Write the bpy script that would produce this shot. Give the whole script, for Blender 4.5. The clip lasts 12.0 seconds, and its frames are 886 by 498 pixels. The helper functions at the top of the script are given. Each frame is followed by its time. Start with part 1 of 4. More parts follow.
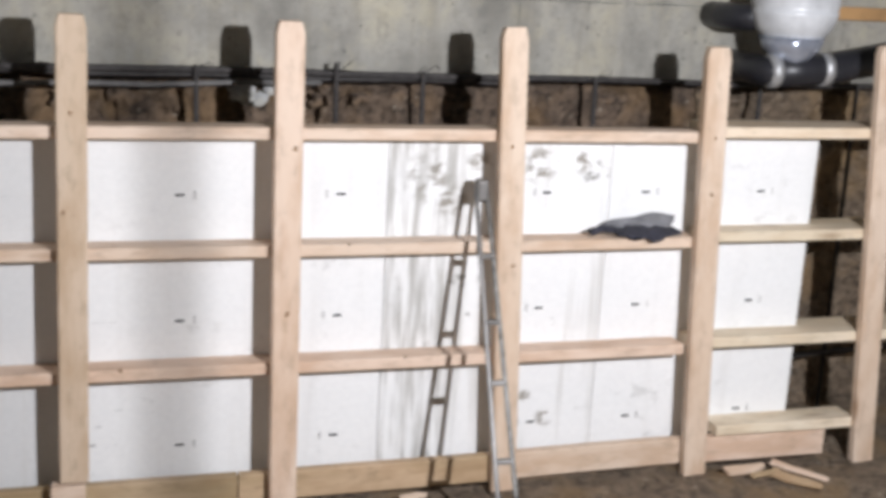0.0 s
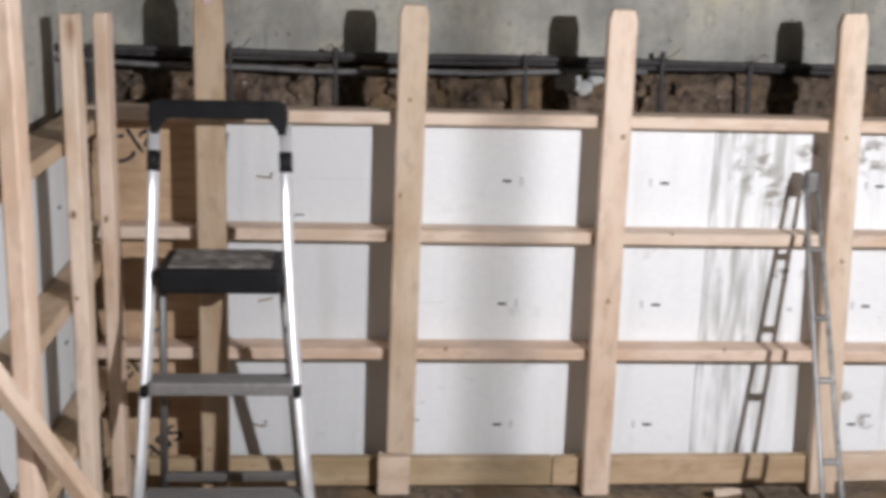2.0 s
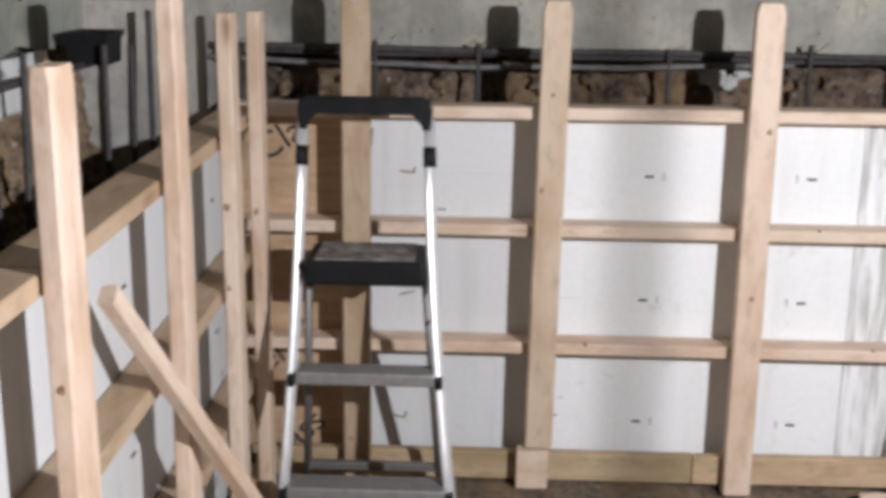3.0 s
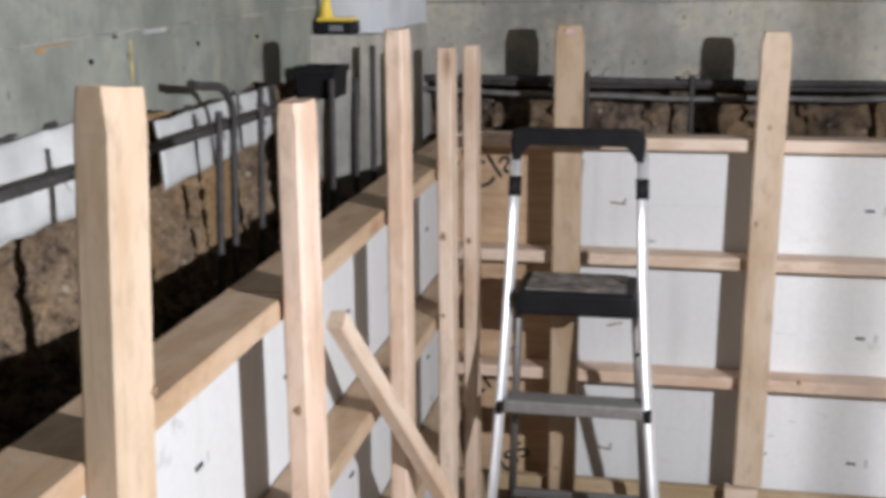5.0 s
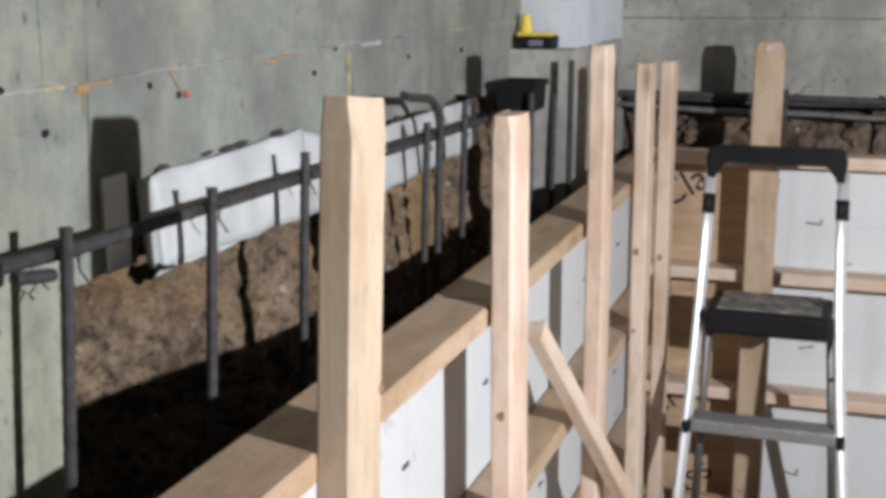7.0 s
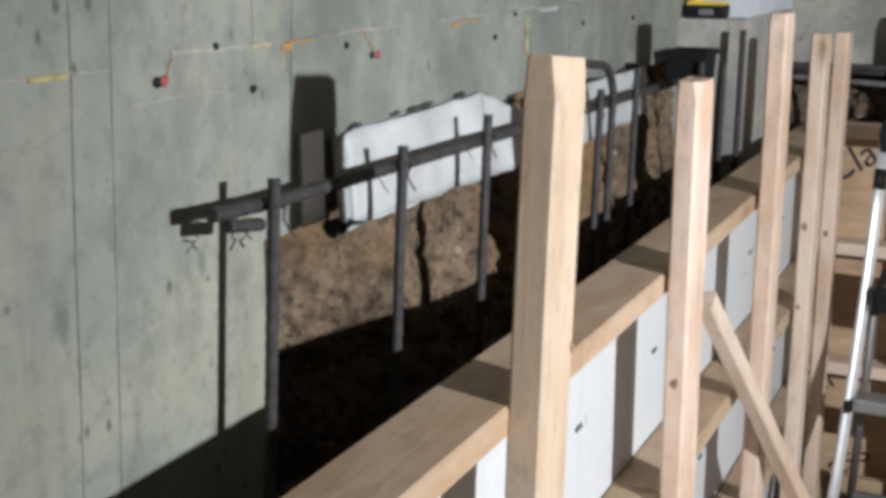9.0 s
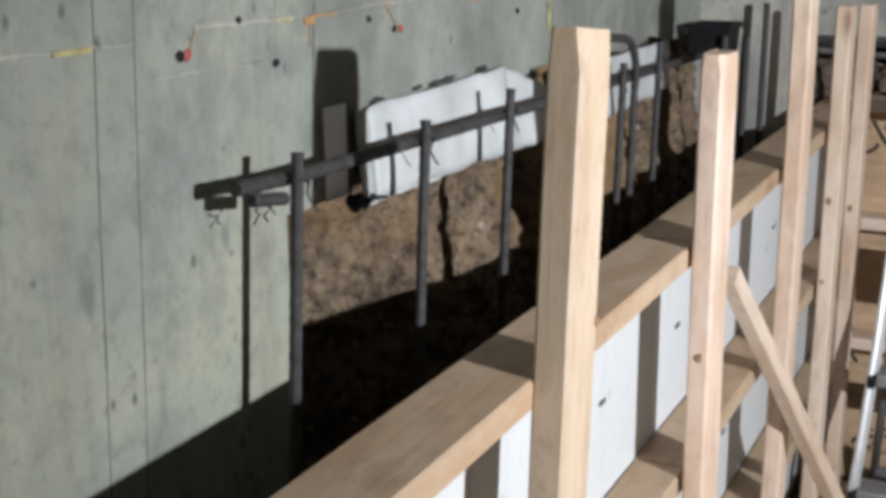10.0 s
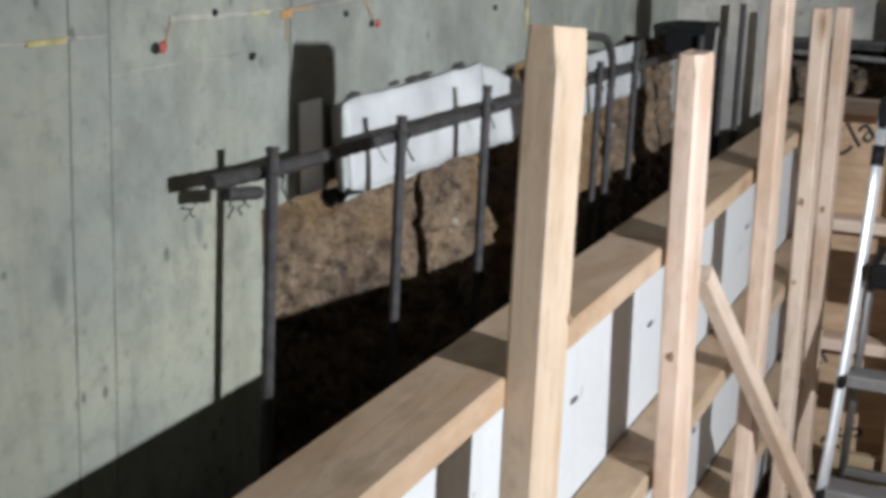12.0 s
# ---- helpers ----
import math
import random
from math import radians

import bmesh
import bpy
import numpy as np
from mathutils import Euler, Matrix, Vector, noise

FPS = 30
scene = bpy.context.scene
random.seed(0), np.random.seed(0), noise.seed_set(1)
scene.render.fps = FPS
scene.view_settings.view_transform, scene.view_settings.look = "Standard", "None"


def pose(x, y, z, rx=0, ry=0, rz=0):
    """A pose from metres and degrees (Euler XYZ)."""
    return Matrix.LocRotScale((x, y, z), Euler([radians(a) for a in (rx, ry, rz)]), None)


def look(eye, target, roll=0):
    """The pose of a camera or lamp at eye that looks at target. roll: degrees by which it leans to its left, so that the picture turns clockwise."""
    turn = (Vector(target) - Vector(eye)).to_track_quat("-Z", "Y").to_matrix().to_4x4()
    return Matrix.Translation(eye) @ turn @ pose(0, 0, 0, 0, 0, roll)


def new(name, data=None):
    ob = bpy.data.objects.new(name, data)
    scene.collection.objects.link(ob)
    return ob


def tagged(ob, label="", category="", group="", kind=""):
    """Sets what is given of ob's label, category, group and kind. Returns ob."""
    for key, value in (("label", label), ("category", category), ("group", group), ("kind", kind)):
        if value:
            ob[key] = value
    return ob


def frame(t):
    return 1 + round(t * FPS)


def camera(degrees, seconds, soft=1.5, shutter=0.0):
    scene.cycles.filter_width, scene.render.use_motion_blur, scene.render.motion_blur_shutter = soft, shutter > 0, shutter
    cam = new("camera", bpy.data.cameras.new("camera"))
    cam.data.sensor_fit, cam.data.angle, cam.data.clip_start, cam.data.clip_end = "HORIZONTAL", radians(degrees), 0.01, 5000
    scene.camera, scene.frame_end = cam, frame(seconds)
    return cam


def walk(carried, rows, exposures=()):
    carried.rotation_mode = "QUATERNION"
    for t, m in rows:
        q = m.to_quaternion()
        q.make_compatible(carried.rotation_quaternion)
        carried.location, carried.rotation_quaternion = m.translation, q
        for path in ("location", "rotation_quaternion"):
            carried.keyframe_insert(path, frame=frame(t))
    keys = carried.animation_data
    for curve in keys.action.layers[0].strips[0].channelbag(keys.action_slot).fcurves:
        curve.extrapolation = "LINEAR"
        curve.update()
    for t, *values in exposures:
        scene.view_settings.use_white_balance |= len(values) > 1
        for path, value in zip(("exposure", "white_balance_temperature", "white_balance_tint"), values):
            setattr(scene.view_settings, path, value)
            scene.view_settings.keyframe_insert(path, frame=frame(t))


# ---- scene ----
cam = camera(40.1, 12.0, soft=4.2, shutter=0.5)
PATH = [
    (0, (-0.576, -3.527, 1.752), (0.008, -1.675, 1.276), 3.1),
    (0.5, (-0.621, -3.516, 1.746), (-0.141, -1.639, 1.251), 2.6),
    (1, (-0.655, -3.517, 1.747), (-0.288, -1.615, 1.247), 2.5),
    (1.5, (-0.698, -3.532, 1.709), (-0.439, -1.611, 1.216), 2.4),
    (2, (-0.739, -3.538, 1.721), (-0.59, -1.606, 1.224), 1.7),
    (2.5, (-0.775, -3.537, 1.729), (-0.715, -1.602, 1.228), 1.2),
    (3, (-0.772, -3.56, 1.723), (-0.837, -1.627, 1.215), 0.7),
    (5, (-0.826, -3.593, 1.738), (-1.203, -1.685, 1.273), -0.4),
    (5.5, (-0.848, -3.605, 1.739), (-1.32, -1.717, 1.282), -0.4),
    (6, (-0.862, -3.616, 1.742), (-1.407, -1.747, 1.286), -0.2),
    (6.5, (-0.87, -3.63, 1.74), (-1.464, -1.774, 1.291), -0.4),
    (7, (-0.879, -3.644, 1.741), (-1.524, -1.802, 1.3), -0.3),
    (9, (-0.935, -3.692, 1.728), (-1.781, -1.945, 1.246), -0.1),
    (9.5, (-0.94, -3.692, 1.724), (-1.802, -1.961, 1.214), -0.2),
    (10, (-0.94, -3.692, 1.723), (-1.812, -1.967, 1.205), -0.5),
    (10.5, (-0.944, -3.696, 1.726), (-1.833, -1.984, 1.197), -0.5),
    (11, (-0.947, -3.698, 1.717), (-1.833, -1.99, 1.172), -0.5),
    (11.5, (-0.952, -3.698, 1.719), (-1.831, -1.984, 1.179), -0.2),
    (12, (-0.94, -3.691, 1.725), (-1.773, -1.951, 1.199), 0.6),
]
walk(cam, [(t, look(eye, target, roll)) for t, eye, target, roll in PATH],
     exposures=[(0.0, -0.05, 6550, 12), (1.5, -0.14, 6550, 12), (3.0, -0.15, 6550, 12), (5.0, -0.1, 6500, 12), (7.0, -0.07, 6400, 10), (9.0, -0.08, 6350, 8), (12.0, -0.08, 6250, 8)])

# ---------------------------------------------------------------- light
LAMP = (0.93, -3.05, 1.915)
world = bpy.data.worlds.new("basement_dark")
world.use_nodes = True
world.node_tree.nodes["Background"].inputs[0].default_value = (0.75, 0.85, 1.0, 1)
world.node_tree.nodes["Background"].inputs[1].default_value = 0.001
scene.world = world
bulb = bpy.data.lights.new("work_lamp_bulb", "SPOT")
bulb.energy, bulb.shadow_soft_size, bulb.color = 570, 0.03, (0.955, 0.985, 1.05)
bulb.spot_size, bulb.spot_blend = radians(180), 0.62
bulb_ob = new("work_lamp_bulb", bulb)
bulb_ob.matrix_world = look(LAMP, (0.15, 0.17, 0.95))


# ---------------------------------------------------------------- materials
def mat(name, rough=0.7, metal=0.0):
    m = bpy.data.materials.new(name)
    m.use_nodes = True
    nt = m.node_tree
    b = nt.nodes["Principled BSDF"]
    b.inputs["Roughness"].default_value = rough
    b.inputs["Metallic"].default_value = metal
    return m, nt, b


def coords(nt, scale=(1, 1, 1), spread=0.0):
    """Object coordinates, scaled, and shifted by the object's own random number."""
    tc = nt.nodes.new("ShaderNodeTexCoord")
    mp = nt.nodes.new("ShaderNodeMapping")
    mp.inputs["Scale"].default_value = scale
    nt.links.new(tc.outputs["Object"], mp.inputs["Vector"])
    if spread:
        oi = nt.nodes.new("ShaderNodeObjectInfo")
        mul = nt.nodes.new("ShaderNodeMath")
        mul.operation = "MULTIPLY"
        mul.inputs[1].default_value = spread
        nt.links.new(oi.outputs["Random"], mul.inputs[0])
        nt.links.new(mul.outputs[0], mp.inputs["Location"])
    return mp.outputs[0]


def noise_tex(nt, vec, scale, detail=4.0, rough=0.55):
    n = nt.nodes.new("ShaderNodeTexNoise")
    n.inputs["Scale"].default_value, n.inputs["Detail"].default_value, n.inputs["Roughness"].default_value = scale, detail, rough
    nt.links.new(vec, n.inputs["Vector"])
    return n.outputs["Fac"]


def ramp(nt, fac, stops):
    r = nt.nodes.new("ShaderNodeValToRGB")
    el = r.color_ramp.elements
    while len(el) < len(stops):
        el.new(0.5)
    for e, (p, c) in zip(el, stops):
        e.position, e.color = p, (*c, 1) if len(c) == 3 else (c[0], c[0], c[0], 1)
    nt.links.new(fac, r.inputs["Fac"])
    return r.outputs["Color"]


def mix(nt, fac, a, b, mode="MIX"):
    n = nt.nodes.new("ShaderNodeMix")
    n.data_type, n.blend_type = "RGBA", mode
    for sock, val in ((n.inputs[0], fac), (n.inputs[6], a), (n.inputs[7], b)):
        if hasattr(val, "is_linked"):
            nt.links.new(val, sock)
        else:
            sock.default_value = val if isinstance(val, float) else (*val, 1)
    return n.outputs[2]


def bump(nt, b, height, strength=0.3, dist=0.01):
    n = nt.nodes.new("ShaderNodeBump")
    n.inputs["Strength"].default_value, n.inputs["Distance"].default_value = strength, dist
    nt.links.new(height, n.inputs["Height"])
    nt.links.new(n.outputs[0], b.inputs["Normal"])


def math_node(nt, op, a, b=0.0, clamp=False):
    n = nt.nodes.new("ShaderNodeMath")
    n.operation, n.use_clamp = op, clamp
    for sock, val in zip(n.inputs, (a, b)):
        if hasattr(val, "is_linked"):
            nt.links.new(val, sock)
        else:
            sock.default_value = val
    return n.outputs[0]


def lumber_material(name, light, dark, tint, stain=0.6):
    m, nt, b = mat(name, 0.62)
    g = noise_tex(nt, coords(nt, (0.9, 20, 20), 37.0), 2.2, 5, 0.62)
    soft = tuple(a * 0.55 + c * 0.45 for a, c in zip(dark, light))
    col = ramp(nt, g, [(0.28, soft), (0.5, light), (0.74, tuple(c * 0.93 for c in light))])
    wide = noise_tex(nt, coords(nt, (1.2, 5, 5), 11.0), 1.6, 3)
    col = mix(nt, ramp(nt, wide, [(0.4, (0.0,)), (0.66, (0.85,))]), col, tint)
    # warm handling stains and grey scuffs, no larger than a palm
    blot = noise_tex(nt, coords(nt, (3.0, 8, 8), 51.0), 1.5, 6, 0.6)
    col = mix(nt, ramp(nt, blot, [(0.44, (0.0,)), (0.62, (stain,))]), col, tuple(c * f for c, f in zip(dark, (0.92, 0.85, 0.75))))
    scuff = noise_tex(nt, coords(nt, (5, 12, 12), 71.0), 2.4, 5, 0.7)
    col = mix(nt, ramp(nt, scuff, [(0.52, (0.0,)), (0.66, (0.5,))]), col, tuple(c * f for c, f in zip(dark, (0.72, 0.74, 0.72))))
    vk = coords(nt, (2.6, 9, 9), 23.0)
    vor = nt.nodes.new("ShaderNodeTexVoronoi")
    vor.inputs["Scale"].default_value = 0.9
    nt.links.new(vk, vor.inputs["Vector"])
    ring = math_node(nt, "ADD", vor.outputs["Distance"], math_node(nt, "MULTIPLY", scuff, 0.09))
    knot = ramp(nt, ring, [(0.09, (0.75,)), (0.14, (0.4,)), (0.21, (0.0,))])
    col = mix(nt, knot, col, (0.2, 0.095, 0.035))
    oi = nt.nodes.new("ShaderNodeObjectInfo")
    tone = ramp(nt, oi.outputs["Random"], [(0.0, (0.9, 0.86, 0.8)), (0.35, (1.0, 0.97, 0.94)), (0.65, (0.92, 0.88, 0.82)), (1.0, (1.0, 0.92, 0.87))])
    col = mix(nt, 1.0, col, tone, "MULTIPLY")
    nt.links.new(col, b.inputs["Base Color"])
    bump(nt, b, math_node(nt, "ADD", g, scuff), 0.22, 0.004)
    return m


PINE = lumber_material("sawn_pine", (0.72, 0.6, 0.5), (0.56, 0.42, 0.325), (0.67, 0.535, 0.425))
PINE_PALE = lumber_material("fresh_pine", (0.78, 0.7, 0.57), (0.6, 0.49, 0.36), (0.72, 0.63, 0.48), 0.4)
PINE_WORN = lumber_material("worn_pine", (0.5, 0.395, 0.29), (0.38, 0.275, 0.18), (0.44, 0.325, 0.215), 0.6)
PINE_TONED = lumber_material("toned_pine", (0.61, 0.495, 0.385), (0.45, 0.34, 0.24), (0.55, 0.43, 0.315), 0.6)
PINE_DIRTY = lumber_material("dirty_pine", (0.52, 0.4, 0.27), (0.36, 0.27, 0.17), (0.34, 0.27, 0.15))


def plywood_material():
    m, nt, b = mat("plywood", 0.7)
    g = noise_tex(nt, coords(nt, (3, 3, 22), 5.0), 3, 5)
    col = ramp(nt, g, [(0.3, (0.4, 0.26, 0.15)), (0.7, (0.54, 0.375, 0.235))])
    st = noise_tex(nt, coords(nt), 5, 4)
    col = mix(nt, ramp(nt, st, [(0.5, (0.0,)), (0.75, (0.6,))]), col, (0.2, 0.11, 0.05))
    nt.links.new(col, b.inputs["Base Color"])
    bump(nt, b, g, 0.2, 0.003)
    return m


def foam_material(name, dirt, tone=1.0):
    m, nt, b = mat(name, 0.75)
    fine = noise_tex(nt, coords(nt, (1, 1, 1), 9.0), 60, 2)
    col = ramp(nt, fine, [(0.3, tuple(c * tone for c in (0.755, 0.758, 0.75))), (0.7, tuple(c * tone for c in (0.8, 0.803, 0.793)))])
    run = noise_tex(nt, coords(nt, (9, 9, 0.7), 13.0), 1.6, 4)
    col = mix(nt, ramp(nt, run, [(0.52, (0.0,)), (0.72, (dirt * 0.6,))]), col, (0.42, 0.4, 0.36))
    spot = noise_tex(nt, coords(nt, (1, 1, 1.3), 7.0), 11, 6, 0.65)
    area = noise_tex(nt, coords(nt, (1, 1, 1), 3.0), 2.2, 2)
    mask = math_node(nt, "MULTIPLY", ramp(nt, spot, [(0.58, (0.0,)), (0.68, (1.0,))]), ramp(nt, area, [(0.5, (0.0,)), (0.62, (1.0,))]))
    col = mix(nt, math_node(nt, "MULTIPLY", mask, dirt), col, (0.12, 0.11, 0.09))
    if dirt > 0.8:
        # mould along the top edge and dirty runs below it
        sep = nt.nodes.new("ShaderNodeSeparateXYZ")
        nt.links.new(coords(nt), sep.inputs[0])
        blot = ramp(nt, noise_tex(nt, coords(nt, (1, 1, 1.2)), 24, 6, 0.65), [(0.47, (0.0,)), (0.56, (0.8,))])
        reach = None
        for mx, mz, size in ((0.52, 1.05, 0.1), (0.6, 0.97, 0.07), (0.69, 1.09, 0.055), (0.9, 1.09, 0.075), (1.046, 1.1, 0.05), (0.98, 0.2, 0.04), (0.9, 0.28, 0.03), (0.5, 0.45, 0.07)):
            far = nt.nodes.new("ShaderNodeVectorMath")
            far.operation = "DISTANCE"
            nt.links.new(coords(nt, (1, 0, 1)), far.inputs[0])
            far.inputs[1].default_value = (mx, 0, mz)
            spread = ramp(nt, math_node(nt, "DIVIDE", far.outputs["Value"], size), [(0.45, (1.0,)), (1.0, (0.0,))])
            reach = spread if reach is None else math_node(nt, "MAXIMUM", reach, spread)
        col = mix(nt, math_node(nt, "MULTIPLY", blot, reach), col, (0.17, 0.14, 0.1))
        near = ramp(nt, math_node(nt, "ABSOLUTE", math_node(nt, "ADD", sep.outputs["X"], -0.5)), [(0.1, (1.0,)), (0.16, (0.0,))])
        smear = ramp(nt, noise_tex(nt, coords(nt, (20, 20, 1.6)), 1.5, 6, 0.65), [(0.45, (0.0,)), (0.62, (0.75,))])
        col = mix(nt, math_node(nt, "MULTIPLY", near, smear), col, (0.3, 0.29, 0.26))
    nt.links.new(col, b.inputs["Base Color"])
    bump(nt, b, fine, 0.1, 0.002)
    return m


def concrete_material(name, base, band=False):
    m, nt, b = mat(name, 0.85)
    v = coords(nt)
    big = noise_tex(nt, v, 1.9, 7, 0.66)
    fine = noise_tex(nt, v, 26, 6, 0.65)
    mid = noise_tex(nt, coords(nt, (1, 1, 0.7)), 7.5, 6, 0.7)
    drip = noise_tex(nt, coords(nt, (9, 9, 0.7)), 1.5, 6, 0.62)
    lo, hi = tuple(c * 0.58 for c in base), tuple(min(1, c * t) for c, t in zip(base, (1.38, 1.32, 1.16)))
    col = ramp(nt, big, [(0.34, lo), (0.5, base), (0.66, hi)])
    col = mix(nt, ramp(nt, mid, [(0.52, (0.0,)), (0.7, (0.7,))]), col, tuple(c * t for c, t in zip(base, (1.26, 1.19, 0.98))))
    col = mix(nt, ramp(nt, mid, [(0.3, (0.6,)), (0.46, (0.0,))]), col, tuple(c * 0.62 for c in base))
    col = mix(nt, ramp(nt, drip, [(0.5, (0.0,)), (0.68, (0.42,))]), col, tuple(c * t for c, t in zip(base, (0.58, 0.55, 0.5))))
    col = mix(nt, ramp(nt, fine, [(0.3, (0.4,)), (0.5, (0.0,))]), col, tuple(c * 0.5 for c in base))
    speck = noise_tex(nt, v, 60, 5, 0.7)
    col = mix(nt, ramp(nt, speck, [(0.34, (0.35,)), (0.46, (0.0,))]), col, tuple(c * 0.55 for c in base))
    # blow holes, and short dark runs below some of them
    for scale, size, lo_at, deep, seed in (((1, 1, 1), 17, 0.46, 0.3, 0.0), ((1, 1, 0.3), 14, 0.49, 0.6, 4.0), ((1, 1, 0.16), 19, 0.5, 0.6, 9.0), ((1, 1, 0.6), 31, 0.5, 0.35, 17.0)):
        hole = nt.nodes.new("ShaderNodeTexVoronoi")
        hole.inputs["Scale"].default_value = size
        nt.links.new(coords(nt, scale), hole.inputs["Vector"])
        rim = math_node(nt, "ADD", hole.outputs["Distance"], math_node(nt, "MULTIPLY", math_node(nt, "ADD", fine, mid), 0.1))
        rim = math_node(nt, "ADD", rim, -0.05)
        pit = ramp(nt, rim, [(0.09, (1.0,)), (0.16, (0.0,))] if size == 17 else [(0.13, (1.0,)), (0.24, (0.0,))])
        shifted = nt.nodes.new("ShaderNodeVectorMath")
        shifted.operation = "ADD"
        shifted.inputs[1].default_value = (seed, seed, seed)
        nt.links.new(v, shifted.inputs[0])
        rare = ramp(nt, noise_tex(nt, shifted.outputs[0], 5, 3), [(lo_at, (0.0,)), (lo_at + 0.08, (0.85,))])
        col = mix(nt, math_node(nt, "MULTIPLY", pit, rare), col, tuple(c * deep for c in base))
    if band:
        # a darker upright streak with wandering edges
        sep = nt.nodes.new("ShaderNodeSeparateXYZ")
        nt.links.new(v, sep.inputs[0])
        off = math_node(nt, "ABSOLUTE", math_node(nt, "ADD", sep.outputs["Y"], 1.405))
        off = math_node(nt, "ADD", off, math_node(nt, "MULTIPLY", fine, 0.012))
        col = mix(nt, ramp(nt, off, [(0.058, (0.5,)), (0.078, (0.0,))]), col, tuple(c * 0.5 for c in base))
    nt.links.new(col, b.inputs["Base Color"])
    bump(nt, b, math_node(nt, "ADD", math_node(nt, "ADD", big, mid), fine), 0.3, 0.012)
    return m


def soil_material(name, a, c):
    m, nt, b = mat(name, 0.95)
    v = coords(nt)
    n1 = noise_tex(nt, v, 9, 8, 0.7)
    n2 = noise_tex(nt, v, 34, 6, 0.7)
    col = ramp(nt, n1, [(0.3, a), (0.55, c), (0.75, tuple(x * 1.35 for x in c))])
    col = mix(nt, ramp(nt, n2, [(0.36, (0.85,)), (0.53, (0.0,))]), col, tuple(x * 0.45 for x in a))
    pebble = nt.nodes.new("ShaderNodeTexVoronoi")
    pebble.inputs["Scale"].default_value = 26
    nt.links.new(v, pebble.inputs["Vector"])
    pm = math_node(nt, "MULTIPLY", ramp(nt, pebble.outputs["Distance"], [(0.1, (1.0,)), (0.22, (0.0,))]), ramp(nt, noise_tex(nt, v, 13, 2), [(0.5, (0.0,)), (0.57, (1.0,))]))
    col = mix(nt, pm, col, (0.42, 0.36, 0.28))
    ochre = noise_tex(nt, v, 3.5, 4)
    col = mix(nt, ramp(nt, ochre, [(0.5, (0.0,)), (0.64, (0.55,))]), col, tuple(x * y for x, y in zip(c, (1.35, 1.15, 0.75))))
    nt.links.new(col, b.inputs["Base Color"])
    bump(nt, b, math_node(nt, "ADD", n1, n2), 0.9, 0.03)
    return m


def plain(name, col, rough=0.6, metal=0.0, var=0.25, scale=18.0):
    m, nt, b = mat(name, rough, metal)
    n = noise_tex(nt, coords(nt, (1, 1, 1), 5.0), scale, 5)
    nt.links.new(ramp(nt, n, [(0.3, tuple(c * (1 - var) for c in col)), (0.7, tuple(min(1, c * (1 + var * 0.5)) for c in col))]), b.inputs["Base Color"])
    bump(nt, b, n, 0.12, 0.002)
    return m


PLY = plywood_material()
FOAM = foam_material("white_foam", 0.25)
FOAM_DUSTY = foam_material("dusty_foam", 0.6, 0.71)
# dirtier foam; its lower tone also stands in for lamp falloff
FOAM_WORN_DIM = foam_material("dimmed_worn_foam", 0.5, 0.8)
FOAM_STAINED = foam_material("stained_foam", 1.0)
CONC_LEFT = concrete_material("poured_concrete", (0.228, 0.236, 0.203), True)
CONC_BACK = concrete_material("old_concrete", (0.315, 0.302, 0.265))
CONC_BOUNCE = concrete_material("bounce_concrete", (0.55, 0.55, 0.53))
CONC_PALE = concrete_material("pale_concrete", (0.4, 0.4, 0.39))
CONC_WHITE = plain("whitened_concrete", (0.6, 0.615, 0.64), 0.85, 0.0, 0.2, 5)
CONC_BLOCK = concrete_material("dirty_block", (0.36, 0.345, 0.315))
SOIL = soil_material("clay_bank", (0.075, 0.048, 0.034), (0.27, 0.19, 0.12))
# the same clay for the back bank, its shade put into darker colours
SOIL_SHADED = soil_material("shaded_clay", (0.06, 0.042, 0.032), (0.21, 0.15, 0.105))
FLOOR_SOIL = soil_material("trodden_soil", (0.13, 0.094, 0.064), (0.26, 0.195, 0.135))
REBAR = plain("rusty_rebar", (0.046, 0.041, 0.039), 0.7, 0.2, 0.45, 40)
ALU = plain("brushed_aluminium", (0.88, 0.88, 0.88), 0.38, 0.6, 0.12, 30)
ALU_DULL = plain("dull_aluminium", (0.33, 0.32, 0.31), 0.5, 0.55, 0.2, 30)
GREY_RAIL = plain("grey_rail", (0.2, 0.19, 0.18), 0.5, 0.5, 0.2)
BLACK = plain("black_plastic", (0.011, 0.011, 0.012), 0.6, 0.0, 0.3)
BLACK.node_tree.nodes["Principled BSDF"].inputs["Specular IOR Level"].default_value = 0.18
TREAD = plain("worn_tread", (0.22, 0.2, 0.18), 0.85, 0.0, 0.85, 26)
ABS = plain("black_abs", (0.018, 0.018, 0.022), 0.42, 0.0, 0.3)
STEEL = plain("steel_band", (0.5, 0.5, 0.5), 0.45, 0.6, 0.2)
WHITE_PLASTIC = plain("white_plastic", (0.56, 0.57, 0.58), 0.35, 0.0, 0.3, 10)
SMOKY = plain("smoky_plastic", (0.4, 0.43, 0.5), 0.14, 0.5, 0.4, 14)
SHEET = plain("white_sheeting", (0.46, 0.462, 0.45), 0.6, 0.0, 0.22, 9)
GREY_CLOTH = plain("grey_cloth", (0.19, 0.19, 0.2), 0.9, 0.0, 0.5, 14)
YELLOW = plain("yellow_plastic", (0.8, 0.58, 0.08), 0.3, 0.0, 0.1)
RUST = plain("orange_rust", (0.34, 0.19, 0.07), 0.8, 0.0, 0.35, 60)
RED = plain("red_plug", (0.34, 0.06, 0.04), 0.6, 0.0, 0.25)
INK = plain("black_ink", (0.02, 0.02, 0.02), 0.8, 0.0, 0.2)
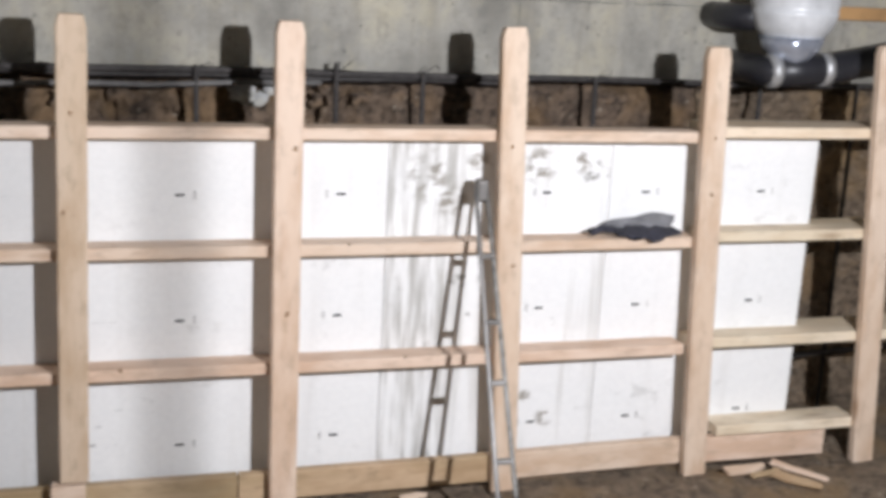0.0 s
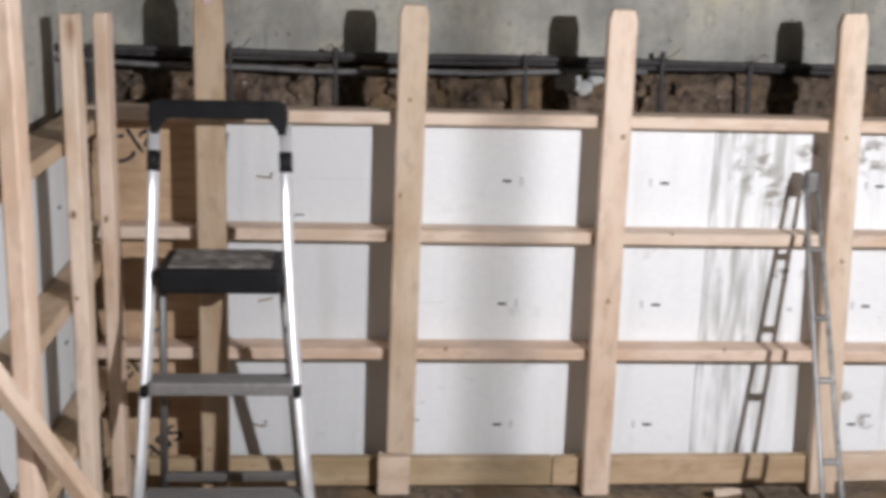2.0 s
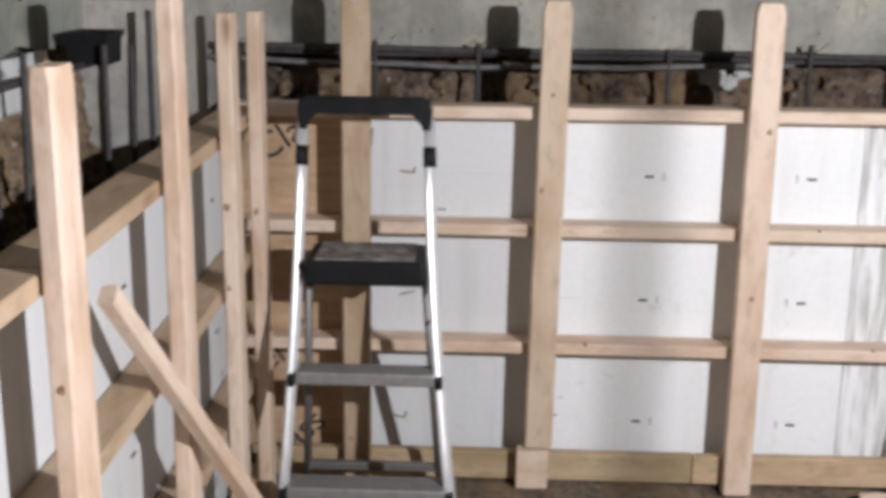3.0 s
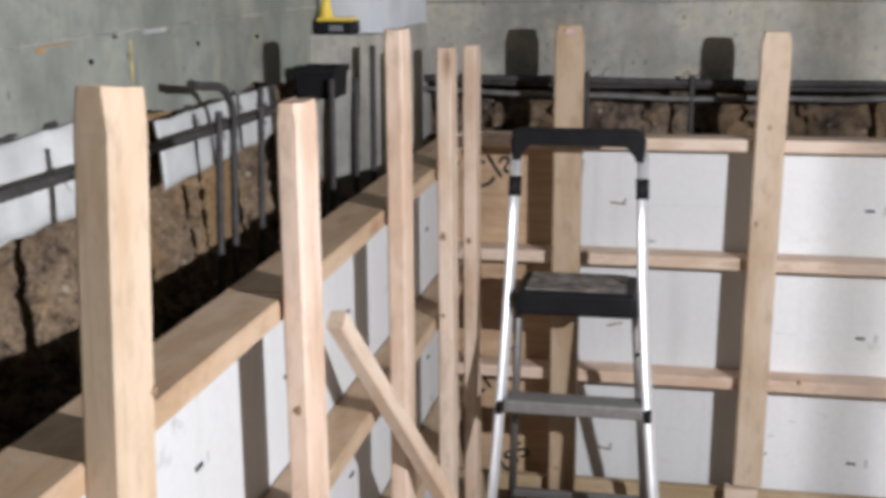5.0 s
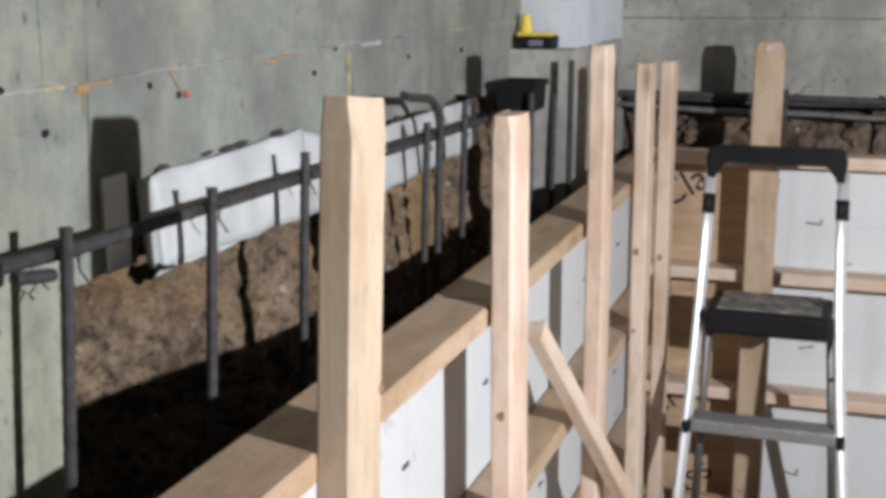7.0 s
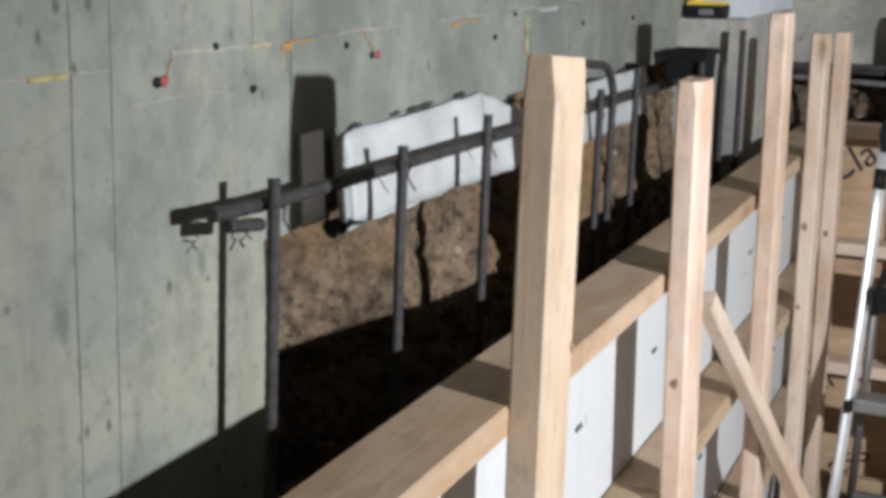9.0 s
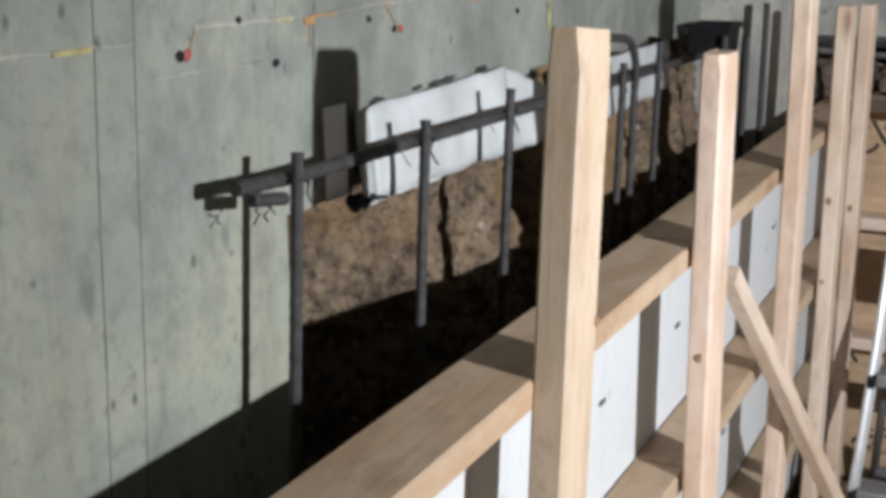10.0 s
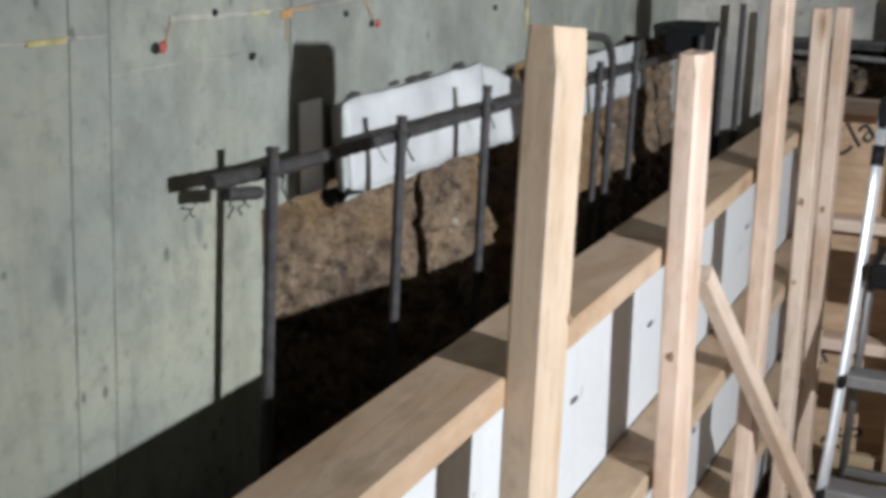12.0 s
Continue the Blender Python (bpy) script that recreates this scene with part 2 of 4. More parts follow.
NEAR_BLACK = plain("near_black", (0.035, 0.032, 0.03), 0.85, 0.0, 0.4, 6)
SEAM = plain("seam_stain", (0.15, 0.155, 0.135), 0.9, 0.0, 0.5, 20)
BROWN_TIE = plain("brown_tie", (0.25, 0.17, 0.1), 0.7, 0.0, 0.4, 60)
DARK_TIE = plain("dark_tie", (0.05, 0.05, 0.05), 0.6, 0.0, 0.3)
CRAYON = plain("yellow_crayon", (0.4, 0.34, 0.15), 0.9, 0.0, 0.4, 60)
SLOT = plain("grey_slot", (0.55, 0.55, 0.54), 0.8, 0.0, 0.3)
PALE_BAR = plain("dusty_bar", (0.13, 0.125, 0.12), 0.85, 0.0, 0.4, 30)
KNOT = plain("pine_knot", (0.3, 0.18, 0.1), 0.7, 0.0, 0.6, 120)
SPATTER = plain("spattered_aluminium", (0.27, 0.265, 0.25), 0.55, 0.35, 0.7, 34)
GLOVE_DARK = plain("dark_knit", (0.035, 0.035, 0.048), 0.9, 0.0, 0.5, 40)
LIP = plain("dusty_lip", (0.42, 0.43, 0.4), 0.8, 0.0, 0.5, 16)
LABEL = plain("paper_label", (0.6, 0.42, 0.4), 0.8, 0.0, 0.3, 60)
OCHRE = plain("ochre_timber", (0.42, 0.24, 0.1), 0.7, 0.0, 0.3, 9)


# ---------------------------------------------------------------- mesh helpers
def mesh_of(name, bm, material, smooth=False):
    bmesh.ops.recalc_face_normals(bm, faces=bm.faces)
    me = bpy.data.meshes.new(name)
    bm.to_mesh(me)
    bm.free()
    me.materials.append(material)
    if smooth:
        for p in me.polygons:
            p.use_smooth = True
    return me


def thing(name, at, label, category, group="", kind=""):
    e = new(name)
    e.empty_display_size = 0.05
    e.location = at
    return tagged(e, label, category, group, kind)


def part(name, bm, material, parent, label="", smooth=False, local=None):
    """A bmesh in world places as a mesh under a thing; with local (a pose) the bmesh is in its own axes."""
    me = bm if isinstance(bm, bpy.types.Mesh) else mesh_of(name, bm, material, smooth)
    ob = new(name, me)
    ob.parent = parent
    chain, p = Matrix.Identity(4), parent
    while p:
        chain = p.matrix_basis @ chain
        p = p.parent
    ob.matrix_basis = chain.inverted() @ (local if local else Matrix.Identity(4))
    if label:
        tagged(ob, label)
    return ob


def single(name, bm, material, label, category, group="", kind="", smooth=False, local=None):
    ob = new(name, mesh_of(name, bm, material, smooth))
    if local:
        ob.matrix_basis = local
    return tagged(ob, label, category, group, kind)


def box(x0, x1, y0, y1, z0, z1, bevel=0.0, segs=2, bm=None):
    own = bmesh.new()
    bmesh.ops.create_cube(own, size=1)
    for v in own.verts:
        v.co = Vector(((x0 + x1) / 2 + v.co.x * (x1 - x0), (y0 + y1) / 2 + v.co.y * (y1 - y0), (z0 + z1) / 2 + v.co.z * (z1 - z0)))
    if bevel:
        bmesh.ops.bevel(own, geom=own.edges[:], offset=bevel, segments=segs, affect="EDGES", profile=0.5)
    return own


def plank(length, width, thick, seed, wobble=0.0015, head=0.0, ear=0.0):
    """Sawn timber along local x, with eased edges and slight wander; width on y, thickness on z."""
    rnd = random.Random(seed)
    bm = bmesh.new()
    c = 0.004
    w, t = width / 2, thick / 2
    ring = [(-w + c, -t), (w - c, -t), (w, -t + c), (w, t - c), (w - c, t), (-w + c, t), (-w, t - c), (-w, -t + c)]
    n = max(3, int(length / 0.12))
    bow, ph = rnd.uniform(-1, 1) * wobble * 1.5, rnd.uniform(0, 6)
    rows = []
    for i in range(n + 1):
        f = i / n
        dy, dz = bow * math.sin(math.pi * f) + rnd.uniform(-1, 1) * wobble * 0.3, wobble * math.sin(ph + 5 * f)
        skew = rnd.uniform(-0.0015, 0.0015)
        rows.append([bm.verts.new((-length / 2 + f * length + (skew if i in (0, n) else 0) * (1 if k < 4 else -1), y + dy, z + dz)) for k, (y, z) in enumerate(ring)])
    if head:
        # dog-eared head: the edges are cut back towards the top, one arris more than the rest
        tall = max(3.4 * head, 1.7 * ear)
        for k in range(8):
            rows[-1][k].co.x -= tall
        for rise, back in ((0.47, 0.4), (0.88, 0.8), (1.0, 1.05)):
            rows.append([bm.verts.new((rows[n][k].co.x + tall * rise, dy + y * (1 - 2 * head * back / width), rows[n][k].co.z * (1 - 0.04 * rise))) for k, (y, z) in enumerate(ring)])
            rows[-1][0].co.y += ear * rise
            rows[-1][7].co.z += 0.3 * ear * rise
    for a, b in zip(rows, rows[1:]):
        for k in range(8):
            bm.faces.new((a[k], a[(k + 1) % 8], b[(k + 1) % 8], b[k]))
    bm.faces.new(rows[0][::-1])
    bm.faces.new(rows[-1])
    return bm


def frame_of(p, q, side):
    """Pose whose x runs from p to q, its middle between them, and whose y is nearest to side."""
    p, q = Vector(p), Vector(q)
    x = (q - p).normalized()
    y = Vector(side)
    y = (y - x * y.dot(x)).normalized()
    z = x.cross(y)
    m = Matrix((x, y, z)).transposed().to_4x4()
    return Matrix.Translation((p + q) / 2) @ m


def timber(name, p, q, side, width, thick, parent, seed, material=PINE, label="", head=0.0, ear=0.0):
    return part(name, plank((Vector(q) - Vector(p)).length, width, thick, seed, 0.0015, head, ear), material, parent, label, local=frame_of(p, q, side))


def tube(points, radius, sides=10, ribs=0.0, bm=None, flat=1.0):
    """A rod through the points; ribs: the raised bands of reinforcing steel."""
    bm = bm or bmesh.new()
    pts = [Vector(p) for p in points]
    if ribs:
        dense = []
        for a, b in zip(pts, pts[1:]):
            k = max(1, int((b - a).length / ribs))
            dense += [a.lerp(b, j / k) for j in range(k)]
        pts = dense + [pts[-1]]
    rings, up = [], Vector((0.31, 0.52, 0.79))
    for i, p in enumerate(pts):
        d = (pts[min(i + 1, len(pts) - 1)] - pts[max(i - 1, 0)]).normalized()
        u = d.cross(up).normalized()
        w = d.cross(u)
        r = radius * (1.1 if ribs and i % 2 else 1.0)
        rings.append([bm.verts.new(p + (u * math.cos(2 * math.pi * k / sides) + w * flat * math.sin(2 * math.pi * k / sides)) * r) for k in range(sides)])
    for a, b in zip(rings, rings[1:]):
        for k in range(sides):
            bm.faces.new((a[k], a[(k + 1) % sides], b[(k + 1) % sides], b[k]))
    bm.faces.new(rings[0][::-1])
    bm.faces.new(rings[-1])
    return bm


def lathe(profile, sides=36):
    """A turned form about local z from (radius, height) pairs."""
    bm = bmesh.new()
    rings = [[bm.verts.new((r * math.cos(2 * math.pi * k / sides), r * math.sin(2 * math.pi * k / sides), z)) for k in range(sides)] for r, z in profile]
    for a, b in zip(rings, rings[1:]):
        for k in range(sides):
            bm.faces.new((a[k], a[(k + 1) % sides], b[(k + 1) % sides], b[k]))
    bm.faces.new(rings[0][::-1])
    bm.faces.new(rings[-1])
    return bm


def rough_sheet(nu, nv, place, thick):
    """A grid of nu x nv cells placed by a function of (u, v) in 0..1, closed to a slab by a second side set off by thick."""
    bm = bmesh.new()
    front = [[bm.verts.new(place(i / nu, j / nv)) for j in range(nv + 1)] for i in range(nu + 1)]
    for i in range(nu):
        for j in range(nv):
            bm.faces.new((front[i][j], front[i + 1][j], front[i + 1][j + 1], front[i][j + 1]))
    edge = [front[i][0] for i in range(nu + 1)] + [front[nu][j] for j in range(1, nv + 1)] + [front[i][nv] for i in range(nu - 1, -1, -1)] + [front[0][j] for j in range(nv - 1, 0, -1)]
    rim = [bm.verts.new(v.co + Vector(thick)) for v in edge]
    for k in range(len(edge)):
        n = (k + 1) % len(edge)
        bm.faces.new((edge[k], rim[k], rim[n], edge[n]))
    bm.faces.new(rim[::-1])
    return bm


def clod(p, octaves, scale):
    return noise.fractal(Vector(p) * scale, 0.9, 2.1, octaves)


# ---------------------------------------------------------------- the setting
LX = -1.8              # face of the left concrete


def back_y(x):
    """Face of the back concrete, which runs slightly off square."""
    return 0.40 + 0.09 * x


def ground_place(u, v):
    x, y = -2.4 + 6.7 * u, -6.6 + 7.6 * v
    return (x, y, 0.0 + 0.022 * clod((x, y, 0), 4, 2.3) + 0.012 * clod((x, y, 3), 3, 9) - 0.012)


single("ground", rough_sheet(150, 180, ground_place, (0, 0, -0.4)), FLOOR_SOIL, "dark trodden soil floor of the excavated basement", "floor", kind="structure", smooth=True)

wall_left = thing("wall_left", (LX, -2.0, 0), "grey poured concrete foundation wall with form marks", "wall", kind="structure")


def lower_edge(y):
    return (1.459 if y > -2.246 else 1.363) + 0.02 * clod((0, y, 0), 4, 5) - 0.03 * max(0.0, (y + 1.6) / 2)


def left_upper(u, v):
    y = -2.44 + 3.2 * u
    z0 = lower_edge(y)
    return (LX + 0.003 * clod((9, y, v * 2), 3, 4), y, z0 + (2.8 - z0) * v)


part("upper_wall", rough_sheet(130, 14, left_upper, (-0.6, 0, 0)), CONC_LEFT, wall_left)
part("lower_wall", box(LX - 0.6, LX, -6.5, -2.43, -0.3, 2.8, 0.004), CONC_LEFT, wall_left)
# form seams stand a little proud of the face
for y, z0, z1, w in ((-2.708, 0.2, 2.6, 0.0009), (-2.768, 0.2, 2.6, 0.0011), (-2.364, 1.5, 2.6, 0.0018), (-0.8, 1.5, 2.6, 0.002)):
    part("form_seam", tube([(LX, y + 0.06 * (z - 1.45) + 0.002 * clod((z, y, 0), 2, 6), z) for z in [z0 + (z1 - z0) * k / 24 for k in range(25)]], w, 6), SEAM, wall_left)
for y0, y1, z, w in ((-3.4, -2.70, 1.606, 0.0034), (-2.60, -2.14, 1.614, 0.0038), (-2.14, -0.36, 1.616, 0.0042), (-2.70, -2.445, 1.564, 0.0018)):
    n = int((y1 - y0) / 0.012)
    ys = [y0 + (y1 - y0) * k / n for k in range(n + 1)]
    b = bmesh.new()
    rows = []
    for y in ys:
        zc = z + 0.004 * clod((y, 0, z), 3, 9)
        h = max(0.0006, w * (0.7 + 1.1 * clod((y, 4, z), 3, 14)))
        d = max(0.0004, w * (0.5 + 1.3 * clod((y, 8, z), 3, 11)))
        rows.append([b.verts.new(p) for p in ((LX - 0.004, y, zc + h * 2.2), (LX + d, y, zc + h * 0.5), (LX + d * 0.8, y, zc - h * 0.5), (LX - 0.004, y, zc - h))])
    for r0, r1 in zip(rows, rows[1:]):
        for k in range(4):
            b.faces.new((r0[k], r0[(k + 1) % 4], r1[(k + 1) % 4], r1[k]))
    b.faces.new(rows[0][::-1])
    b.faces.new(rows[-1])
    part("form_seam", b, CONC_BACK, wall_left)

wall_back = thing("wall_back", (0, 0.4, 0), "old stained concrete foundation wall undermined by digging", "wall", kind="structure")


def back_upper(u, v):
    x = LX - 0.25 + 6.2 * u
    z0 = 1.352 - 0.012 * x + 0.018 * clod((x, 0, 5), 4, 5)
    return (x, back_y(x) + 0.004 * clod((x, 7, v * 2), 3, 4), z0 + (2.8 - z0) * v)


part("upper_wall", rough_sheet(200, 14, back_upper, (0, 0.25, 0)), CONC_BACK, wall_back)
for x0, x1, z in ((-1.74, 2.6, 1.605),):
    part("form_seam", tube([(x, back_y(x), z + 0.004 * clod((x, 0, z), 2, 5)) for x in [x0 + (x1 - x0) * k / 40 for k in range(41)]], 0.0022, 6), SEAM, wall_back)
for x in (-0.62, 0.92):
    part("form_seam", tube([(x, back_y(x), 1.37 + 1.2 * k / 12) for k in range(13)], 0.0016, 6), SEAM, wall_back)

# two unseen walls added, pale enough to bounce fill light into the shadows
single("wall_right", box(4.0, 4.2, -6.5, 1.0, -0.3, 2.8, 0.004), CONC_BOUNCE, "unseen pale wall closing the basement, bounces fill light", "wall", kind="structure")
single("wall_front", box(-2.0, 4.2, -6.7, -6.5, -0.3, 2.8, 0.004), CONC_BOUNCE, "unseen pale wall behind the walk, bounces fill light", "wall", kind="structure")
# unseen ceiling added, near black to keep bounce light out of the trench
single("ceiling", box(-2.0, 4.2, -6.7, 1.2, 2.8, 2.95, 0.004), NEAR_BLACK, "unseen dark ceiling closing the basement, cuts bounce light", "ceiling", kind="structure")


def bank_face(y):
    """How far back the cut clay stands: deep beside the end of the low wall, then swinging out to the line of the sheets."""
    f = min(1.0, max(0.0, (y + 2.16) / 0.36))
    return -2.035 + 0.225 * f * f * (3 - 2 * f) + 0.035 * min(1.0, max(0.0, (y + 1.8) / 0.6))


def bank_left(u, v):
    y, z = -2.46 + 3.0 * u, (-0.35 + 4.1 * v if v < 0.3 else 0.88 + 0.9 * (v - 0.3))
    d = 0.014 * clod((0, y, z), 3, 3.0) + 0.013 * clod((5, y, z * 0.6), 4, 12) + 0.016 * clod((2, y, z), 4, 30) - 0.014 * abs(clod((8, y, z), 3, 17))
    for yc, lean, w, deep in ((-1.9, 0.1, 0.014, 0.006), (-1.62, -0.06, 0.035, 0.05), (-1.3, 0.05, 0.016, 0.018), (-1.17, -0.05, 0.018, 0.018), (-0.96, 0.0, 0.03, 0.04)):
        off = (y - yc - lean * (z - 1.2) - 0.012 * clod((yc, 0, z), 3, 9)) / w
        d -= deep * math.exp(-off * off)
    return (bank_face(y) - 0.18 * max(0.0, z - 1.13) + d, y, z)


single("soil_bank", rough_sheet(420, 110, bank_left, (-0.4, 0, 0)), SOIL, "cut brown clay bank under the concrete wall", "soil bank", kind="structure", smooth=False)


def bank_back(u, v):
    x, z = LX - 0.3 + 6.0 * u, -0.35 + 1.72 * v
    d = 0.045 * clod((x, 3, z), 3, 3.0) + 0.036 * clod((x, 8, z), 4, 9) + 0.014 * clod((x, 2, z), 3, 28)
    gap = 0.13 * min(1.0, max(0.0, (z - 1.285 + 0.05 * clod((x, 6, 0), 3, 4)) / 0.05))
    return (x, back_y(x) + 0.05 - d + gap, z)


single("soil_bank", rough_sheet(280, 90, lambda u, v: bank_back(u * 0.63, v), (0, 0.4, 0)), SOIL_SHADED, "cut brown clay bank below the old concrete", "soil bank", kind="structure")
single("soil_bank", rough_sheet(140, 90, lambda u, v: bank_back(0.632 + u * 0.368, v), (0, 0.4, 0)), FLOOR_SOIL, "dark soil bank beyond the foam panels", "soil bank", kind="structure")

# a pale pier in the corner, standing on a block whose top makes a ledge
def cast_block(x0, x1, y0, y1, z0, z1, seed, rough):
    """A poured block with eased, slightly worn edges."""
    bm = box(x0, x1, y0, y1, z0, z1)
    bmesh.ops.subdivide_edges(bm, edges=bm.edges[:], cuts=14, use_grid_fill=True)
    for v in bm.verts:
        v.co += Vector((1, 1, 0.6)) * rough * clod(v.co + Vector((seed, 0, 0)), 4, 7)
    return bm


pier = thing("corner_pier", (LX + 0.08, -0.2, 0), "pale concrete pier in the corner on a rough ledge block", "pier", kind="structure")
part("ledge_block", cast_block(LX - 0.05, -1.628, -0.46, 0.28, -0.2, 1.544, 3, 0.006), CONC_BLOCK, pier)
part("pier_shaft", cast_block(LX - 0.05, -1.634, -0.35, 0.28, 1.54, 2.79, 8, 0.003), CONC_WHITE, pier)

# marks and tie ends in the left concrete
for y, z, dy, dz, m, lab in ((-2.79, 1.605, 0.027, 0.003, CRAYON, "yellowed form strap"),
                             (-2.366, 1.605, 0.012, 0.005, RUST, "rusty form clip"),
                             (-2.332, 1.61, 0.03, 0.0016, RUST, "rusty form strap"),
                             (-2.151, 1.614, 0.012, 0.003, RUST, "rusty form clip"),
                             (-2.423, 1.61, 0.02, 0.0014, CRAYON, "yellowed form strap"),
                             (-1.86, 1.604, 0.014, 0.003, RUST, "rusty form clip"),
                             (-1.813, 1.61, 0.05, 0.0012, RUST, "rusty form strap"),
                             (-1.436, 1.611, 0.05, 0.004, CONC_PALE, "pale form strap")):
    single("form_strap", box(LX - 0.002, LX + 0.003, y - dy, y + dy, z - dz, z + dz, 0.0008), m, lab + " set in the concrete face", "form tie", "form ties")
for y, z, r, m, lab in ((-2.614, 1.585, 0.01, RED, "red plastic tie plug"),
                        (-2.627, 1.585, 0.01, BLACK, "black plastic tie plug"),
                        (-2.442, 1.56, 0.006, BLACK, "small black tie hole plug"),
                        (-2.123, 1.577, 0.008, RED, "red plastic tie plug"),
                        (-2.142, 1.577, 0.008, BLACK, "black plastic tie plug"),
                        (-2.215, 1.597, 0.007, BLACK, "small black tie hole plug"),
                        (-2.516, 1.616, 0.007, BLACK, "small black tie hole plug"),
                        (-1.601, 1.611, 0.007, BLACK, "small black tie hole plug"),
                        (-1.695, 1.574, 0.007, BLACK, "small black tie hole plug"),
                        (-1.231, 1.573, 0.009, BLACK, "small black tie hole plug"),
                        (-0.876, 1.567, 0.009, BLACK, "small black tie hole plug"),
                        (-2.445, 1.559, 0.007, BLACK, "small black tie hole plug")):
    r *= 0.68
    b = lathe([(r * 0.6, -0.004), (r, -0.002), (r, 0.002), (r * 0.6, 0.004)], 14)
    for vert in b.verts:
        vert.co *= 1 + 0.25 * clod((vert.co.x * 120 + y * 50, vert.co.y * 120, 0), 2, 1.0)
    single("tie_plug", b, m, lab + " in the concrete wall", "tie plug", "tie plugs", local=pose(LX, y, z, 0, 90, 0))
for (y0, z0), (y1, z1) in (((-2.596, 1.615), (-2.611, 1.59)), ((-2.17, 1.617), (-2.135, 1.582)), ((-2.366, 1.611), (-2.365, 1.572))):
    single("form_wire", tube([(LX + 0.001, y0 + (y1 - y0) * k / 6 + 0.003 * clod((y0, k, 0), 2, 3), z0 + (z1 - z0) * k / 6) for k in range(7)], 0.0009, 6), RUST, "thin rusty form wire hanging on the concrete", "form wire", "form wires")


# ---------------------------------------------------------------- back formwork
POST_W, POST_T = 0.089, 0.038
FY = 0.14              # face of the foam
back = thing("timber_formwork", (0.3, 0.05, 0), "pine formwork of flat posts and rails against white foam panels", "formwork", "formwork frames")
# left edge at the foot, left edge at the head, head height
for i, (xb, xt, zt) in enumerate(((-1.202, -1.2, 1.548), (-0.628, -0.612, 1.531), (0.004, -0.002, 1.532), (0.752, 0.69, 1.537), (1.468, 1.396, 1.497), (2.165, 2.045, 1.52))):
    z0 = 0.145 if i == 1 else 0.0
    timber("post", (xb + POST_W / 2, 0.019, z0), (xt + POST_W / 2, 0.019, zt), (1, 0, 0), POST_W - 0.004, POST_T, back, 10 + i, (PINE_WORN, PINE_TONED)[i] if i < 2 else PINE, head=0.01)
timber("post_block", (-0.65, 0.014, 0.072), (-0.552, 0.014, 0.072), (0, 0, 1), 0.13, 0.05, back, 31)
for j, zt in enumerate((1.216, 0.857, 0.477)):
    timber("rail", (-1.52, 0.09, zt - 0.019), (1.44, 0.09, zt - 0.019), (0, 1, 0), 0.096, 0.038, back, 40 + j)
    timber("rail", (1.47, 0.13, zt - 0.002), (2.9, 0.13, zt + 0.004), (0, 1, 0), 0.18, 0.038, back, 45 + j, PINE_PALE)
timber("bottom_plate", (-1.5, 0.062, 0.06), (-0.09, 0.062, 0.06), (0, 0, 1), 0.095, 0.038, back, 50, PINE_DIRTY)
timber("bottom_plate", (-0.085, 0.062, 0.06), (0.75, 0.062, 0.066), (0, 0, 1), 0.095, 0.038, back, 51, PINE_DIRTY)
timber("bottom_plate", (0.755, 0.062, 0.066), (1.5, 0.062, 0.075), (0, 0, 1), 0.095, 0.038, back, 52)
timber("bottom_plate", (1.505, 0.062, 0.072), (2.06, 0.062, 0.07), (0, 0, 1), 0.095, 0.038, back, 53)
timber("bottom_rail", (1.6, 0.09, 0.145), (2.17, 0.09, 0.147), (0, 1, 0), 0.12, 0.038, back, 54, PINE_PALE)

TIES = (-0.262, 0.235, 0.93, 1.29, 1.735)
for k, (x0, x1) in enumerate(((-1.14, -0.5745), (-0.573, 0.385), (0.3865, 1.157), (1.1585, 1.945))):
    p = part("foam_panel", box(x0, x1, FY, FY + 0.06, 0.03, 1.178, 0.0012), (FOAM_WORN_DIM, FOAM, FOAM_STAINED, FOAM)[k], back, "white foam insulation panel")
    for tx in TIES:
        if x0 < tx < x1:
            for tz in (0.995, 0.597, 0.185):
                sgn = 1 if tx in (0.235, 0.93) else -1
                b = box(tx - 0.014, tx + 0.014, FY - 0.003, FY + 0.002, tz - 0.004, tz + 0.004, 0.001)
                part("form_tie", b, DARK_TIE, p)
                part("tie_slot", box(tx - sgn * 0.045 - 0.004, tx - sgn * 0.045 + 0.004, FY - 0.002, FY + 0.002, tz - 0.012, tz + 0.014, 0.001), SLOT, p)
ply = part("plywood_panel", box(-1.528, -1.143, FY, FY + 0.018, 0.02, 1.178, 0.001), PLY, back, "brown plywood sheet with black stencil letters")


def lettering(text, x, z, size, turn, parent):
    cu = bpy.data.curves.new("lettering", "FONT")
    cu.body, cu.size, cu.extrude = text, size, 0.0006
    tmp = bpy.data.objects.new("lettering_source", cu)
    scene.collection.objects.link(tmp)
    bpy.context.view_layer.update()
    me = bpy.data.meshes.new_from_object(tmp)
    bpy.data.objects.remove(tmp)
    me.materials.append(INK)
    part("stencil_letters", me, INK, parent, "black stencil letters", local=Matrix.Translation((x, FY - 0.002, z)) @ pose(0, 0, 0, 90, -turn, 0))


lettering("Cla", -1.457, 1.016, 0.12, 32, ply)
lettering("el", -1.46, 0.33, 0.11, 34, ply)
lettering("ass", -1.375, 0.055, 0.12, 42, ply)


